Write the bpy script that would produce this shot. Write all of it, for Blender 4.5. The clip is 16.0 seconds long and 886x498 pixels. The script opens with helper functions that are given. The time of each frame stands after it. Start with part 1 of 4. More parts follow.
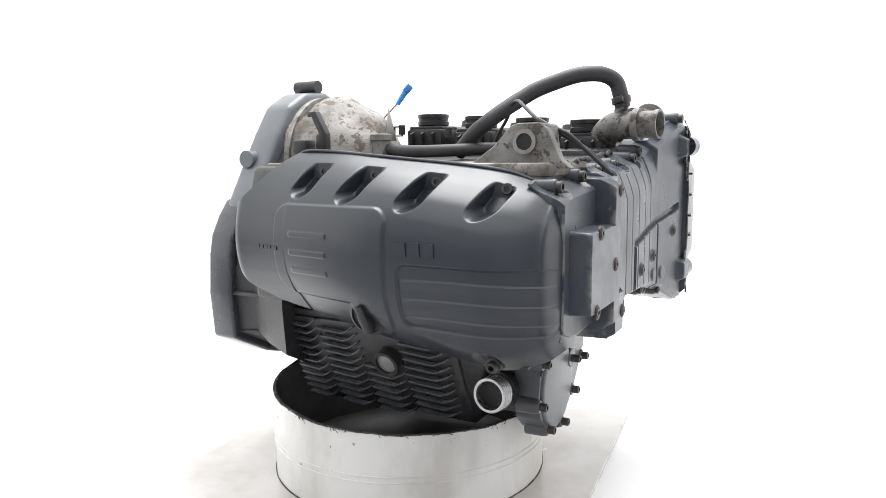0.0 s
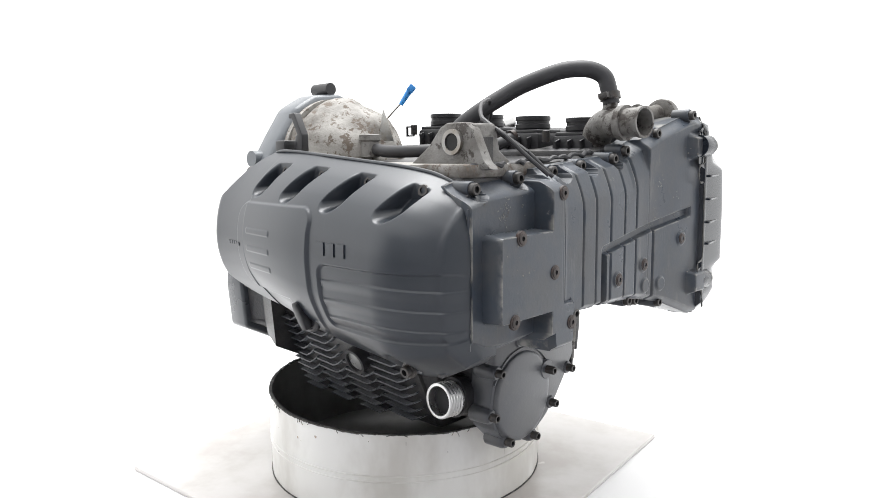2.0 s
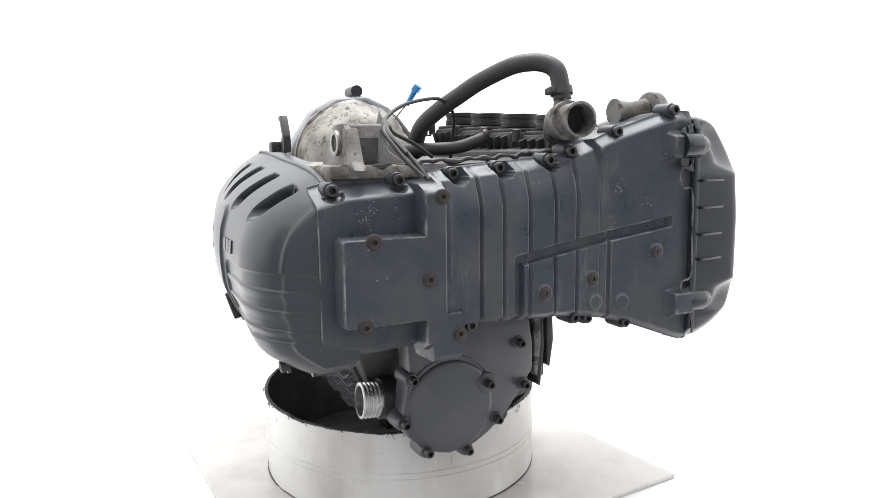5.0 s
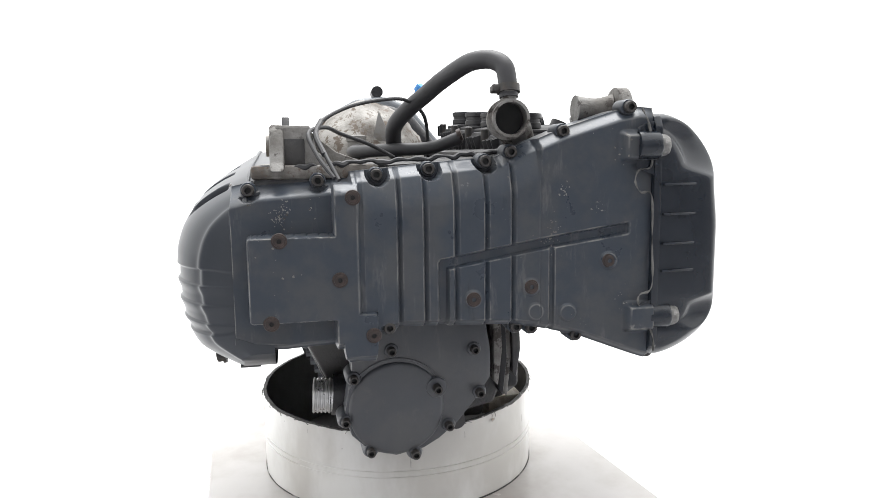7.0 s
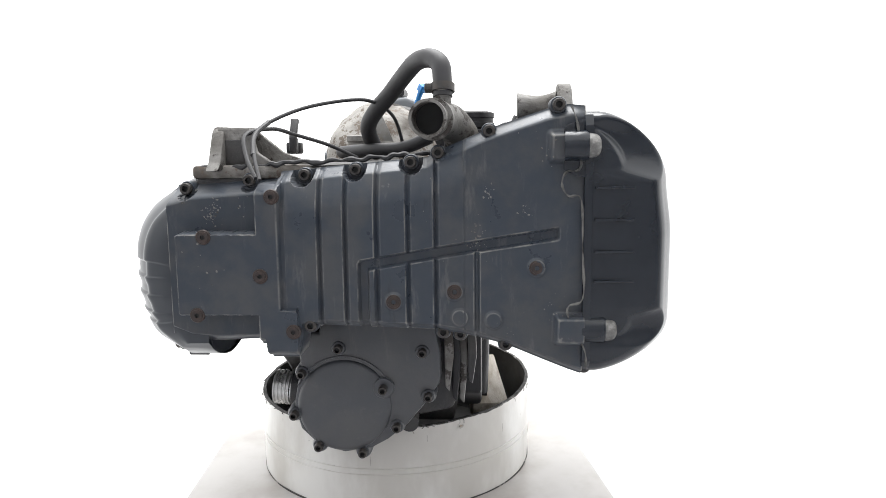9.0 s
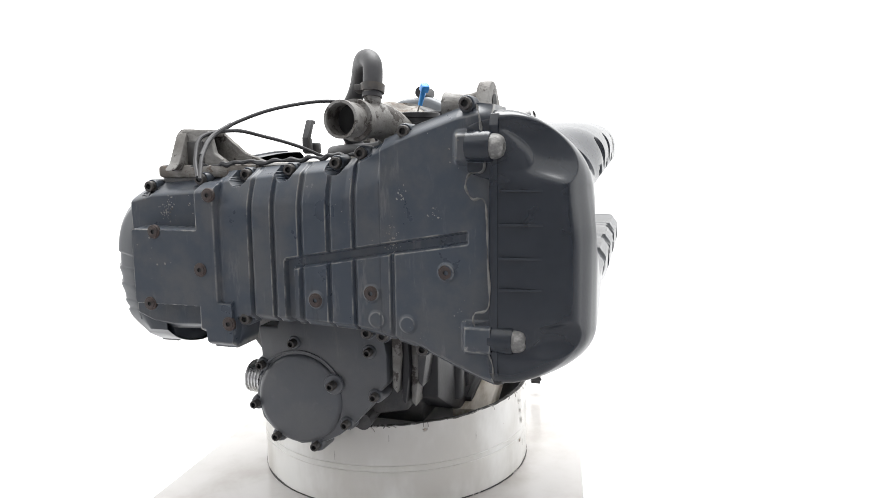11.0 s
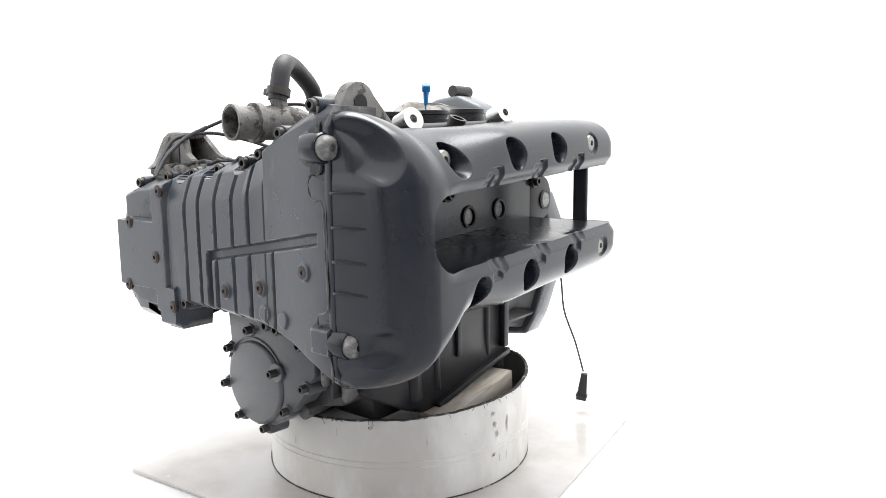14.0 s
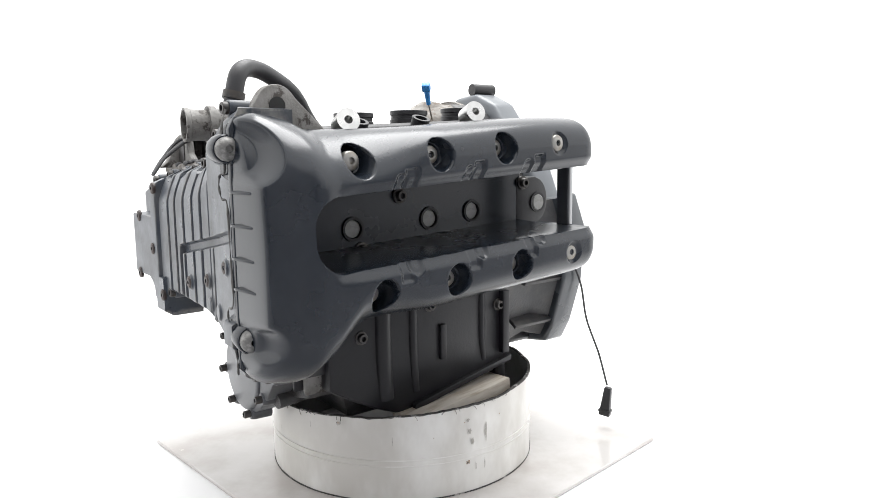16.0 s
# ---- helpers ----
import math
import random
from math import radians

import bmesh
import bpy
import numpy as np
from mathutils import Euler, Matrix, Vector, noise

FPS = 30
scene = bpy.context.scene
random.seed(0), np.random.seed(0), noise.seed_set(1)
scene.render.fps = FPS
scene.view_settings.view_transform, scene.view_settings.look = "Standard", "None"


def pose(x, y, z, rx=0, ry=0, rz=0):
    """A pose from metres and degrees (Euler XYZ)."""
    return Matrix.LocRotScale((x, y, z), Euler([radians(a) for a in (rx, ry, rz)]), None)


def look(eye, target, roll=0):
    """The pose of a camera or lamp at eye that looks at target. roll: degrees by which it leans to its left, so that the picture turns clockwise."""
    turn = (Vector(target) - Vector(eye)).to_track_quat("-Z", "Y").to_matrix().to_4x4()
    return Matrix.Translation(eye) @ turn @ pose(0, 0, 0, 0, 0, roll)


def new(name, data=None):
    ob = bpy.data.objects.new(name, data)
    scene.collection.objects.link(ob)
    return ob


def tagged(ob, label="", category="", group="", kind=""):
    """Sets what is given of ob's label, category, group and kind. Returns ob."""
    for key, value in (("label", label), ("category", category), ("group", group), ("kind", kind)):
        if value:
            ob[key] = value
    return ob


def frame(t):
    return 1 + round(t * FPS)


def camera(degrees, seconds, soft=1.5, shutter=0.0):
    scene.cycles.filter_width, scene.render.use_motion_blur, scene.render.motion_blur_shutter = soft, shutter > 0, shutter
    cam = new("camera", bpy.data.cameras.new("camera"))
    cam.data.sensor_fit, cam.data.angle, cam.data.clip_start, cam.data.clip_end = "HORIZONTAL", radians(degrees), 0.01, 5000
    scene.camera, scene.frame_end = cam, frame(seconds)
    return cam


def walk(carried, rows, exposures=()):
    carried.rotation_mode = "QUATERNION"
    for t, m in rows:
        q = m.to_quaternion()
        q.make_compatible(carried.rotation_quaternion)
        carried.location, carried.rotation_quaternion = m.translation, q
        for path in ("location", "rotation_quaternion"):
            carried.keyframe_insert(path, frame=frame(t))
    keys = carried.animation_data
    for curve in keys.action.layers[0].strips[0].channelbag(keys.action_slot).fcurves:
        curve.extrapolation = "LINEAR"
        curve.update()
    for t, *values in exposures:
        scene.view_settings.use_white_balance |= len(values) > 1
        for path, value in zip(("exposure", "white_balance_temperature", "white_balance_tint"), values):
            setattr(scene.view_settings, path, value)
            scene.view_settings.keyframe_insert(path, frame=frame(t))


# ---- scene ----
# ---- camera: it stands still; the turntable turns ----
cam = camera(64.54, 16.0, soft=0.9)
LIFT = 0.276          # height of the engine's zero level above the floor
TURN, SPEED = 58.6, 7.0635   # first bearing of the engine, degrees a second clockwise
stand = pose(0, -1.0, 0.163 + LIFT, 0, 0, -2.373) @ pose(0, 0, 0, 90 - 7.83) @ pose(0, 0, 0, 0, 0, -0.58)
walk(cam, [(0.0, stand), (16.0, stand)])

# ---- light: a white light tent, open and dim on the camera's side ----
world = bpy.data.worlds.new("world")
scene.world = world
world.use_nodes = True
world.node_tree.nodes["Background"].inputs[0].default_value = (1.0, 1.0, 1.0, 1)
world.node_tree.nodes["Background"].inputs[1].default_value = 1.65
scene.view_settings.exposure = 0.2


def area_lamp(name, eye, target, size, watts, colour=(1, 1, 1)):
    data = bpy.data.lights.new(name, "AREA")
    data.shape, data.size, data.energy, data.color = "SQUARE", size, watts, colour
    ob = new(name, data)
    ob.matrix_world = look(eye, target)
    return ob


# unseen lamp added overhead to brighten the floor and upper faces
area_lamp("top_fill_lamp", (0.1, 0.5, 2.4), (0, 0, 0.3), 1.6, 60)

# ---- materials ----


def material(name, base, rough=0.5, metal=0.0, tint=None, amount=0.5, scale=12.0, fine=90.0, bump=0.1, rough_var=0.15,
             speck=None, speck_at=0.68, speck_scale=35.0, coat=0.0, spec=0.5, stretch=None, pale_edge=None, pale_edge_at=(0.53, 0.60), dust=0.0, streak=0.0):
    m = bpy.data.materials.new(name)
    m.use_nodes = True
    nt = m.node_tree
    nodes, links = nt.nodes, nt.links
    b = nodes["Principled BSDF"]
    co = nodes.new("ShaderNodeTexCoord")
    src = co.outputs["Object"]
    if stretch:
        mp = nodes.new("ShaderNodeMapping")
        mp.inputs["Scale"].default_value = stretch
        links.new(src, mp.inputs["Vector"])
        src = mp.outputs["Vector"]

    def noise_tex(s, detail=5.0, rgh=0.6):
        n = nodes.new("ShaderNodeTexNoise")
        n.inputs["Scale"].default_value, n.inputs["Detail"].default_value = s, detail
        n.inputs["Roughness"].default_value = rgh
        links.new(src, n.inputs["Vector"])
        return n.outputs["Fac"]

    def ramp(fac, lo, hi):
        r = nodes.new("ShaderNodeMapRange")
        r.interpolation_type = "SMOOTHSTEP"
        r.inputs["From Min"].default_value, r.inputs["From Max"].default_value = lo, hi
        links.new(fac, r.inputs["Value"])
        return r.outputs["Result"]

    def mix(fac, a, c):
        x = nodes.new("ShaderNodeMix")
        x.data_type = "RGBA"
        links.new(fac, x.inputs[0])
        for sock, val in ((x.inputs[6], a), (x.inputs[7], c)):
            if isinstance(val, tuple):
                sock.default_value = (*val, 1)
            else:
                links.new(val, sock)
        return x.outputs[2]

    big, small = noise_tex(scale), noise_tex(fine)
    col = base
    tint = tint or tuple(min(1, c * 1.5 + 0.01) for c in base)
    k = nodes.new("ShaderNodeMath")
    k.operation = "MULTIPLY"
    k.inputs[1].default_value = amount
    links.new(ramp(big, 0.38, 0.68), k.inputs[0])
    col = mix(k.outputs[0], base, tint)
    if speck:
        col = mix(ramp(noise_tex(speck_scale, 8.0, 0.7), speck_at, speck_at + 0.06), col, speck)
    if streak:
        # rubbed runs and grime, long up and down
        mp = nodes.new("ShaderNodeMapping")
        mp.inputs["Scale"].default_value = (1, 1, 0.22)
        links.new(co.outputs["Object"], mp.inputs["Vector"])
        plain, src = src, mp.outputs["Vector"]
        for size, shade, lo, hi in ((70.0, tuple(1.6 * c for c in tint), 0.56, 0.72), (42.0, tuple(0.35 * c for c in base), 0.60, 0.74)):
            amt = nodes.new("ShaderNodeMath")
            amt.operation = "MULTIPLY"
            amt.inputs[1].default_value = streak
            links.new(ramp(noise_tex(size, 7.0, 0.7), lo, hi), amt.inputs[0])
            col = mix(amt.outputs[0], col, shade)
        src = plain
    if pale_edge:
        geo = nodes.new("ShaderNodeNewGeometry")
        edge = ramp(geo.outputs["Pointiness"], *pale_edge_at)
        patchy = nodes.new("ShaderNodeMath")
        patchy.operation = "MULTIPLY"
        links.new(edge, patchy.inputs[0])
        links.new(ramp(noise_tex(40.0), 0.38, 0.62), patchy.inputs[1])
        col = mix(patchy.outputs[0], col, pale_edge)
    links.new(col, b.inputs["Base Color"])
    rr = nodes.new("ShaderNodeMapRange")
    rr.inputs["From Min"].default_value, rr.inputs["From Max"].default_value = 0.3, 0.7
    rr.inputs["To Min"].default_value, rr.inputs["To Max"].default_value = rough - rough_var / 2, rough + rough_var / 2
    links.new(big, rr.inputs["Value"])
    links.new(rr.outputs["Result"], b.inputs["Roughness"])
    b.inputs["Metallic"].default_value = metal
    b.inputs["Specular IOR Level"].default_value = spec
    b.inputs["Coat Weight"].default_value = coat
    b.inputs["Coat Roughness"].default_value = 0.25
    b.inputs["Sheen Weight"].default_value = dust
    b.inputs["Sheen Roughness"].default_value = 0.45
    b.inputs["Sheen Tint"].default_value = (0.92, 0.95, 1.0, 1)
    if bump:
        bp = nodes.new("ShaderNodeBump")
        bp.inputs["Strength"].default_value, bp.inputs["Distance"].default_value = bump, 0.002
        links.new(small, bp.inputs["Height"])
        links.new(bp.outputs["Normal"], b.inputs["Normal"])
    return m


PAINT_ARGS = dict(streak=0.55, base=(0.036, 0.045, 0.059), rough=0.36, spec=0.4, dust=0.10, tint=(0.072, 0.072, 0.072), amount=0.6, scale=26, fine=260, bump=0.08, rough_var=0.22, speck_scale=24)
PAINT = material("black_engine_paint", speck=(0.15, 0.148, 0.14), speck_at=0.70, **PAINT_ARGS)
# pale edge colour serves as rubbed paint and as painted glints on bevels
WORN_GLINT = material("black_engine_paint_with_rubbed_and_lit_edges", speck=(0.20, 0.198, 0.19), speck_at=0.67, pale_edge=(0.24, 0.235, 0.22), pale_edge_at=(0.51, 0.56), **PAINT_ARGS)
DUSTY = material("dusty_satin_black_paint", (0.018, 0.023, 0.031), 0.33, spec=0.65, streak=0.10, tint=(0.038, 0.043, 0.050), amount=0.4, scale=5, fine=300, bump=0.015, rough_var=0.06)
SATIN = material("satin_black_cover_paint", (0.008, 0.0115, 0.0175), 0.24, spec=0.5, tint=(0.020, 0.025, 0.033), amount=0.5, scale=7, fine=300, bump=0.02, rough_var=0.12,
                 pale_edge=(0.10, 0.10, 0.10), pale_edge_at=(0.60, 0.72))
DIRTY = material("dirty_black_casting", (0.026, 0.026, 0.029), 0.42, tint=(0.068, 0.065, 0.060), amount=0.7, scale=25, fine=300, bump=0.3,
                 speck=(0.09, 0.086, 0.08), speck_at=0.68, speck_scale=40)
ALLOY = material("weathered_cast_alloy", (0.21, 0.205, 0.195), 0.6, metal=0.2, tint=(0.105, 0.098, 0.088), amount=0.95, scale=26, fine=240, bump=0.5,
                 speck=(0.05, 0.043, 0.038), speck_at=0.53, speck_scale=45)
GREASE = material("grimy_alloy_dome", (0.33, 0.32, 0.30), 0.75, metal=0.1, tint=(0.11, 0.098, 0.085), amount=1.0, scale=17, fine=200, bump=0.6,
                  speck=(0.13, 0.105, 0.085), speck_at=0.52, speck_scale=75)
# lighter blue-grey paints the backdrop's sheen onto the dark housing
SHEEN_GREY = material("sheen_blue_grey_paint", (0.13, 0.142, 0.155), 0.33, tint=(0.18, 0.19, 0.20), amount=0.6, scale=10, fine=250, bump=0.05)
BELLP = material("dark_grey_bell_paint", (0.036, 0.041, 0.048), 0.28, tint=(0.062, 0.068, 0.075), amount=0.6, scale=10, fine=250, bump=0.05, coat=0.2)
RUBBER = material("black_rubber", (0.030, 0.030, 0.033), 0.55, tint=(0.04, 0.04, 0.042), scale=30, fine=200, bump=0.1)
PLASTIC = material("black_plastic", (0.014, 0.014, 0.016), 0.45, tint=(0.03, 0.03, 0.032), scale=30, fine=200, bump=0.08)
STEEL = material("worn_steel", (0.33, 0.325, 0.31), 0.45, metal=0.85, tint=(0.25, 0.22, 0.18), amount=0.8, scale=60, fine=300, bump=0.15)
BRIGHT = material("bright_machined_alloy", (0.66, 0.66, 0.65), 0.3, metal=0.9, tint=(0.45, 0.45, 0.44), scale=60, fine=300, bump=0.05)
BOLT = material("dark_bolt_steel", (0.042, 0.040, 0.039), 0.45, metal=0.2, tint=(0.075, 0.062, 0.05), amount=0.7, scale=90, fine=400, bump=0.15)
RUSTY = material("rusty_torx_bolt", (0.030, 0.022, 0.020), 0.5, metal=0.1, tint=(0.055, 0.036, 0.030), amount=0.8, scale=120, fine=400, bump=0.2)
RUST = material("brown_rust_stain", (0.34, 0.26, 0.19), 0.8, tint=(0.50, 0.45, 0.39), amount=0.8, scale=150, fine=300, bump=0.3)
# near-black that paints the shade inside sockets, pipes, eyes and slots
HOLE_SHADE = material("hole_shade", (0.012, 0.012, 0.012), 0.7, scale=50, bump=0)
DRUM = material("scuffed_white_enamel", (0.77, 0.765, 0.74), 0.36, tint=(0.53, 0.51, 0.47), amount=0.8, scale=9, fine=120, bump=0.08,
                speck=(0.20, 0.165, 0.13), speck_at=0.70, speck_scale=24, stretch=(1, 1, 0.5))
SCUFF_SHADE = material("grey_scuff_and_dent_shade", (0.36, 0.345, 0.315), 0.5, tint=(0.52, 0.50, 0.47), amount=0.9, scale=180, fine=300, bump=0.2)
# the drum's inside gets a darker grey that paints its shade
DRUM_SHADE = material("shade_grey_drum_inside", (0.16, 0.16, 0.158), 0.55, tint=(0.10, 0.095, 0.09), amount=0.8, scale=12, fine=150, bump=0.15)
EDGE = material("tarred_cut_edge", (0.03, 0.028, 0.026), 0.6, speck=(0.34, 0.33, 0.32), speck_at=0.56, speck_scale=40, tint=(0.11, 0.105, 0.10), scale=60, fine=300, bump=0.4)
PLATE = material("dirty_white_sheet", (0.53, 0.515, 0.50), 0.2, tint=(0.41, 0.38, 0.355), amount=0.8, scale=8, fine=80, bump=0.06,
                 speck=(0.30, 0.25, 0.22), speck_at=0.73, speck_scale=26)
FLOOR = material("white_studio_floor", (0.86, 0.86, 0.86), 0.7, tint=(0.84, 0.84, 0.84), scale=3, bump=0)
DIM_GREY = material("unseen_dim_grey", (0.36, 0.36, 0.375), 0.9, scale=2, bump=0)
WOOD = material("sawn_pale_wood", (0.56, 0.52, 0.46), 0.7, tint=(0.34, 0.28, 0.21), amount=0.85, scale=14, fine=120, bump=0.4,
                speck=(0.16, 0.10, 0.06), speck_at=0.68, speck_scale=22, stretch=(1, 6, 6))
BLUE = material("blue_plastic", (0.035, 0.23, 0.60), 0.35, tint=(0.05, 0.30, 0.68), scale=40, bump=0.03)
GLASS = material("sight_glass_disc", (0.26, 0.26, 0.25), 0.3, tint=(0.16, 0.16, 0.155), scale=40, bump=0.03)
SEAL = material("grey_old_sealant", (0.15, 0.148, 0.14), 0.7, tint=(0.03, 0.03, 0.03), amount=0.95, scale=45, fine=300, bump=0.3)
LOWP = material("matt_dusty_black_paint", (0.038, 0.042, 0.050), 0.40, spec=0.8, streak=0.3, tint=(0.066, 0.067, 0.068), amount=0.8, scale=11, fine=260, bump=0.07, rough_var=0.15,
                speck=(0.13, 0.125, 0.115), speck_at=0.72, speck_scale=30, dust=0.24)
SCREW = material("pitted_bare_screw", (0.15, 0.148, 0.142), 0.5, metal=0.4, tint=(0.34, 0.335, 0.32), amount=0.9, scale=160, fine=400, bump=0.4)
OILY = material("oily_black_casting", (0.013, 0.013, 0.015), 0.42, spec=0.35, tint=(0.016, 0.016, 0.018), amount=0.7, scale=22, fine=280, bump=0.14,
                speck=(0.07, 0.068, 0.064), speck_at=0.71, speck_scale=40)

# ---- mesh helpers ----


def mesh(name, verts, faces, smooth=35.0):
    me = bpy.data.meshes.new(name)
    me.from_pydata([tuple(map(float, v)) for v in verts], [], [tuple(f) for f in faces])
    me.validate()
    bm = bmesh.new()
    bm.from_mesh(me)
    bmesh.ops.recalc_face_normals(bm, faces=bm.faces)
    bm.to_mesh(me)
    bm.free()
    if smooth:
        me.shade_smooth()
        me.set_sharp_from_angle(angle=radians(smooth))
    return me


def part(name, data, mat, parent, label="", m=None):
    ob = new(name, data)
    if not data.materials:
        data.materials.append(mat)
    ob.parent = parent
    if m is not None:
        ob.matrix_basis = m
    return tagged(ob, label)


def thing(name, label, category, group=""):
    return tagged(new(name), label, category, group)


def along(at, way, spin=0.0):
    """A pose at a place with its z axis along way."""
    return Matrix.Translation(at) @ Vector(way).to_track_quat("Z", "Y").to_matrix().to_4x4() @ pose(0, 0, 0, 0, 0, spin)


def lathe(name, profile, seg=20, smooth=35.0):
    verts, faces = [], []
    for r, h in profile:
        verts += [(r * math.cos(2 * math.pi * i / seg), r * math.sin(2 * math.pi * i / seg), h) for i in range(seg)]
    for k in range(len(profile) - 1):
        for i in range(seg):
            j = (i + 1) % seg
            faces.append((k * seg + i, k * seg + j, (k + 1) * seg + j, (k + 1) * seg + i))
    faces.append(tuple(range(seg))[::-1])
    faces.append(tuple((len(profile) - 1) * seg + i for i in range(seg)))
    return mesh(name, verts, faces, smooth)


def ring(name, profile, seg=48, smooth=35.0):
    """A closed profile of (radius, height) turned round z."""
    verts, faces, n = [], [], len(profile)
    for r, h in profile:
        verts += [(r * math.cos(2 * math.pi * i / seg), r * math.sin(2 * math.pi * i / seg), h) for i in range(seg)]
    for k in range(n):
        l = (k + 1) % n
        for i in range(seg):
            j = (i + 1) % seg
            faces.append((k * seg + i, k * seg + j, l * seg + j, l * seg + i))
    return mesh(name, verts, faces, smooth)


def spline(points, steps=8):
    p = [Vector(q) for q in points]
    p = [p[0] * 2 - p[1]] + p + [p[-1] * 2 - p[-2]]
    out = []
    for i in range(1, len(p) - 2):
        for s in range(steps):
            t = s / steps
            out.append(0.5 * (2 * p[i] + (p[i + 1] - p[i - 1]) * t + (2 * p[i - 1] - 5 * p[i] + 4 * p[i + 1] - p[i + 2]) * t * t
                              + (3 * p[i] - p[i - 1] - 3 * p[i + 1] + p[i + 2]) * t ** 3))
    return out + [p[-2]]


def tube(name, points, r, seg=14, steps=8, inner=0.0):
    path = spline(points, steps)
    verts, faces = [], []
    side = None
    n = len(path)
    for i, c in enumerate(path):
        d = (path[min(i + 1, n - 1)] - path[max(i - 1, 0)]).normalized()
        if side is None:
            side = d.orthogonal().normalized()
        side = (side - d * side.dot(d)).normalized()
        up = d.cross(side)
        rr = r(i / (n - 1)) if callable(r) else r
        verts += [c + rr * (math.cos(2 * math.pi * k / seg) * side + math.sin(2 * math.pi * k / seg) * up) for k in range(seg)]
    for i in range(n - 1):
        for k in range(seg):
            j = (k + 1) % seg
            faces.append((i * seg + k, i * seg + j, (i + 1) * seg + j, (i + 1) * seg + k))
    faces += [tuple(range(seg)), tuple((n - 1) * seg + k for k in range(seg))]
    return mesh(name, verts, faces)


def prism(name, poly, d0, d1, axis="v", bevel=0.003, segments=2, holes=()):
    """A polygon pulled along an axis. Its points are the two other coordinates in their order u, v, w."""
    put = {"u": lambda a, b, d: (d, a, b), "v": lambda a, b, d: (a, d, b), "w": lambda a, b, d: (a, b, d)}[axis]
    n = len(poly)
    bm = bmesh.new()
    lo = [bm.verts.new(put(a, b, d0)) for a, b in poly]
    hi = [bm.verts.new(put(a, b, d1)) for a, b in poly]
    bm.faces.new(lo)
    bm.faces.new(hi[::-1])
    for i in range(n):
        j = (i + 1) % n
        bm.faces.new((lo[i], hi[i], hi[j], lo[j]))
    bmesh.ops.recalc_face_normals(bm, faces=bm.faces)
    if bevel:
        bmesh.ops.bevel(bm, geom=list(bm.edges), offset=bevel, segments=segments, affect="EDGES", profile=0.5, clamp_overlap=True)
    me = bpy.data.meshes.new(name)
    bm.to_mesh(me)
    bm.free()
    me.shade_smooth()
    me.set_sharp_from_angle(angle=radians(40))
    return me


def box(name, a, b, bevel=0.003):
    return prism(name, [(a[0], a[1]), (b[0], a[1]), (b[0], b[1]), (a[0], b[1])], a[2], b[2], "w", bevel)


def taper(name, low, high, z0, z1, bevel=0.004):
    """A block between two rectangles (u0, v0, u1, v1) at heights z0 and z1."""
    bm = bmesh.new()
    rows = []
    for (a, b, c, d), z in ((low, z0), (high, z1)):
        rows.append([bm.verts.new(q) for q in ((a, b, z), (c, b, z), (c, d, z), (a, d, z))])
    bm.faces.new(rows[0][::-1])
    bm.faces.new(rows[1])
    for i in range(4):
        j = (i + 1) % 4
        bm.faces.new((rows[0][i], rows[0][j], rows[1][j], rows[1][i]))
    bmesh.ops.bevel(bm, geom=list(bm.edges), offset=bevel, segments=2, affect="EDGES", profile=0.5, clamp_overlap=True)
    me = bpy.data.meshes.new(name)
    bm.to_mesh(me)
    bm.free()
    me.shade_smooth()
    me.set_sharp_from_angle(angle=radians(40))
    return me


def sstep(x, a, b):
    t = np.clip((x - a) / (b - a), 0, 1)
    return t * t * (3 - 2 * t)


def dome(d, r):
    """A quarter-round rise over the distance r from an edge."""
    return np.sqrt(np.clip(1 - (1 - np.clip(d / r, 0, 1)) ** 2, 0, 1))


def flow(x, pts):
    """A smooth curve through points, flat between equal neighbours."""
    p = np.array(pts, float)
    xs, ys = p[:, 0], p[:, 1]
    m = np.zeros(len(xs))
    d = np.diff(ys) / np.diff(xs)
    m[0], m[-1] = d[0], d[-1]
    same = d[:-1] * d[1:] > 0
    m[1:-1][same] = 2 * d[:-1][same] * d[1:][same] / (d[:-1][same] + d[1:][same])
    x = np.clip(x, xs[0], xs[-1])
    k = np.clip(np.searchsorted(xs, x, "right") - 1, 0, len(xs) - 2)
    w = xs[k + 1] - xs[k]
    t = (x - xs[k]) / w
    return ((1 + 2 * t) * (1 - t) ** 2 * ys[k] + t * (1 - t) ** 2 * w * m[k] + t * t * (3 - 2 * t) * ys[k + 1] + t * t * (t - 1) * w * m[k + 1])


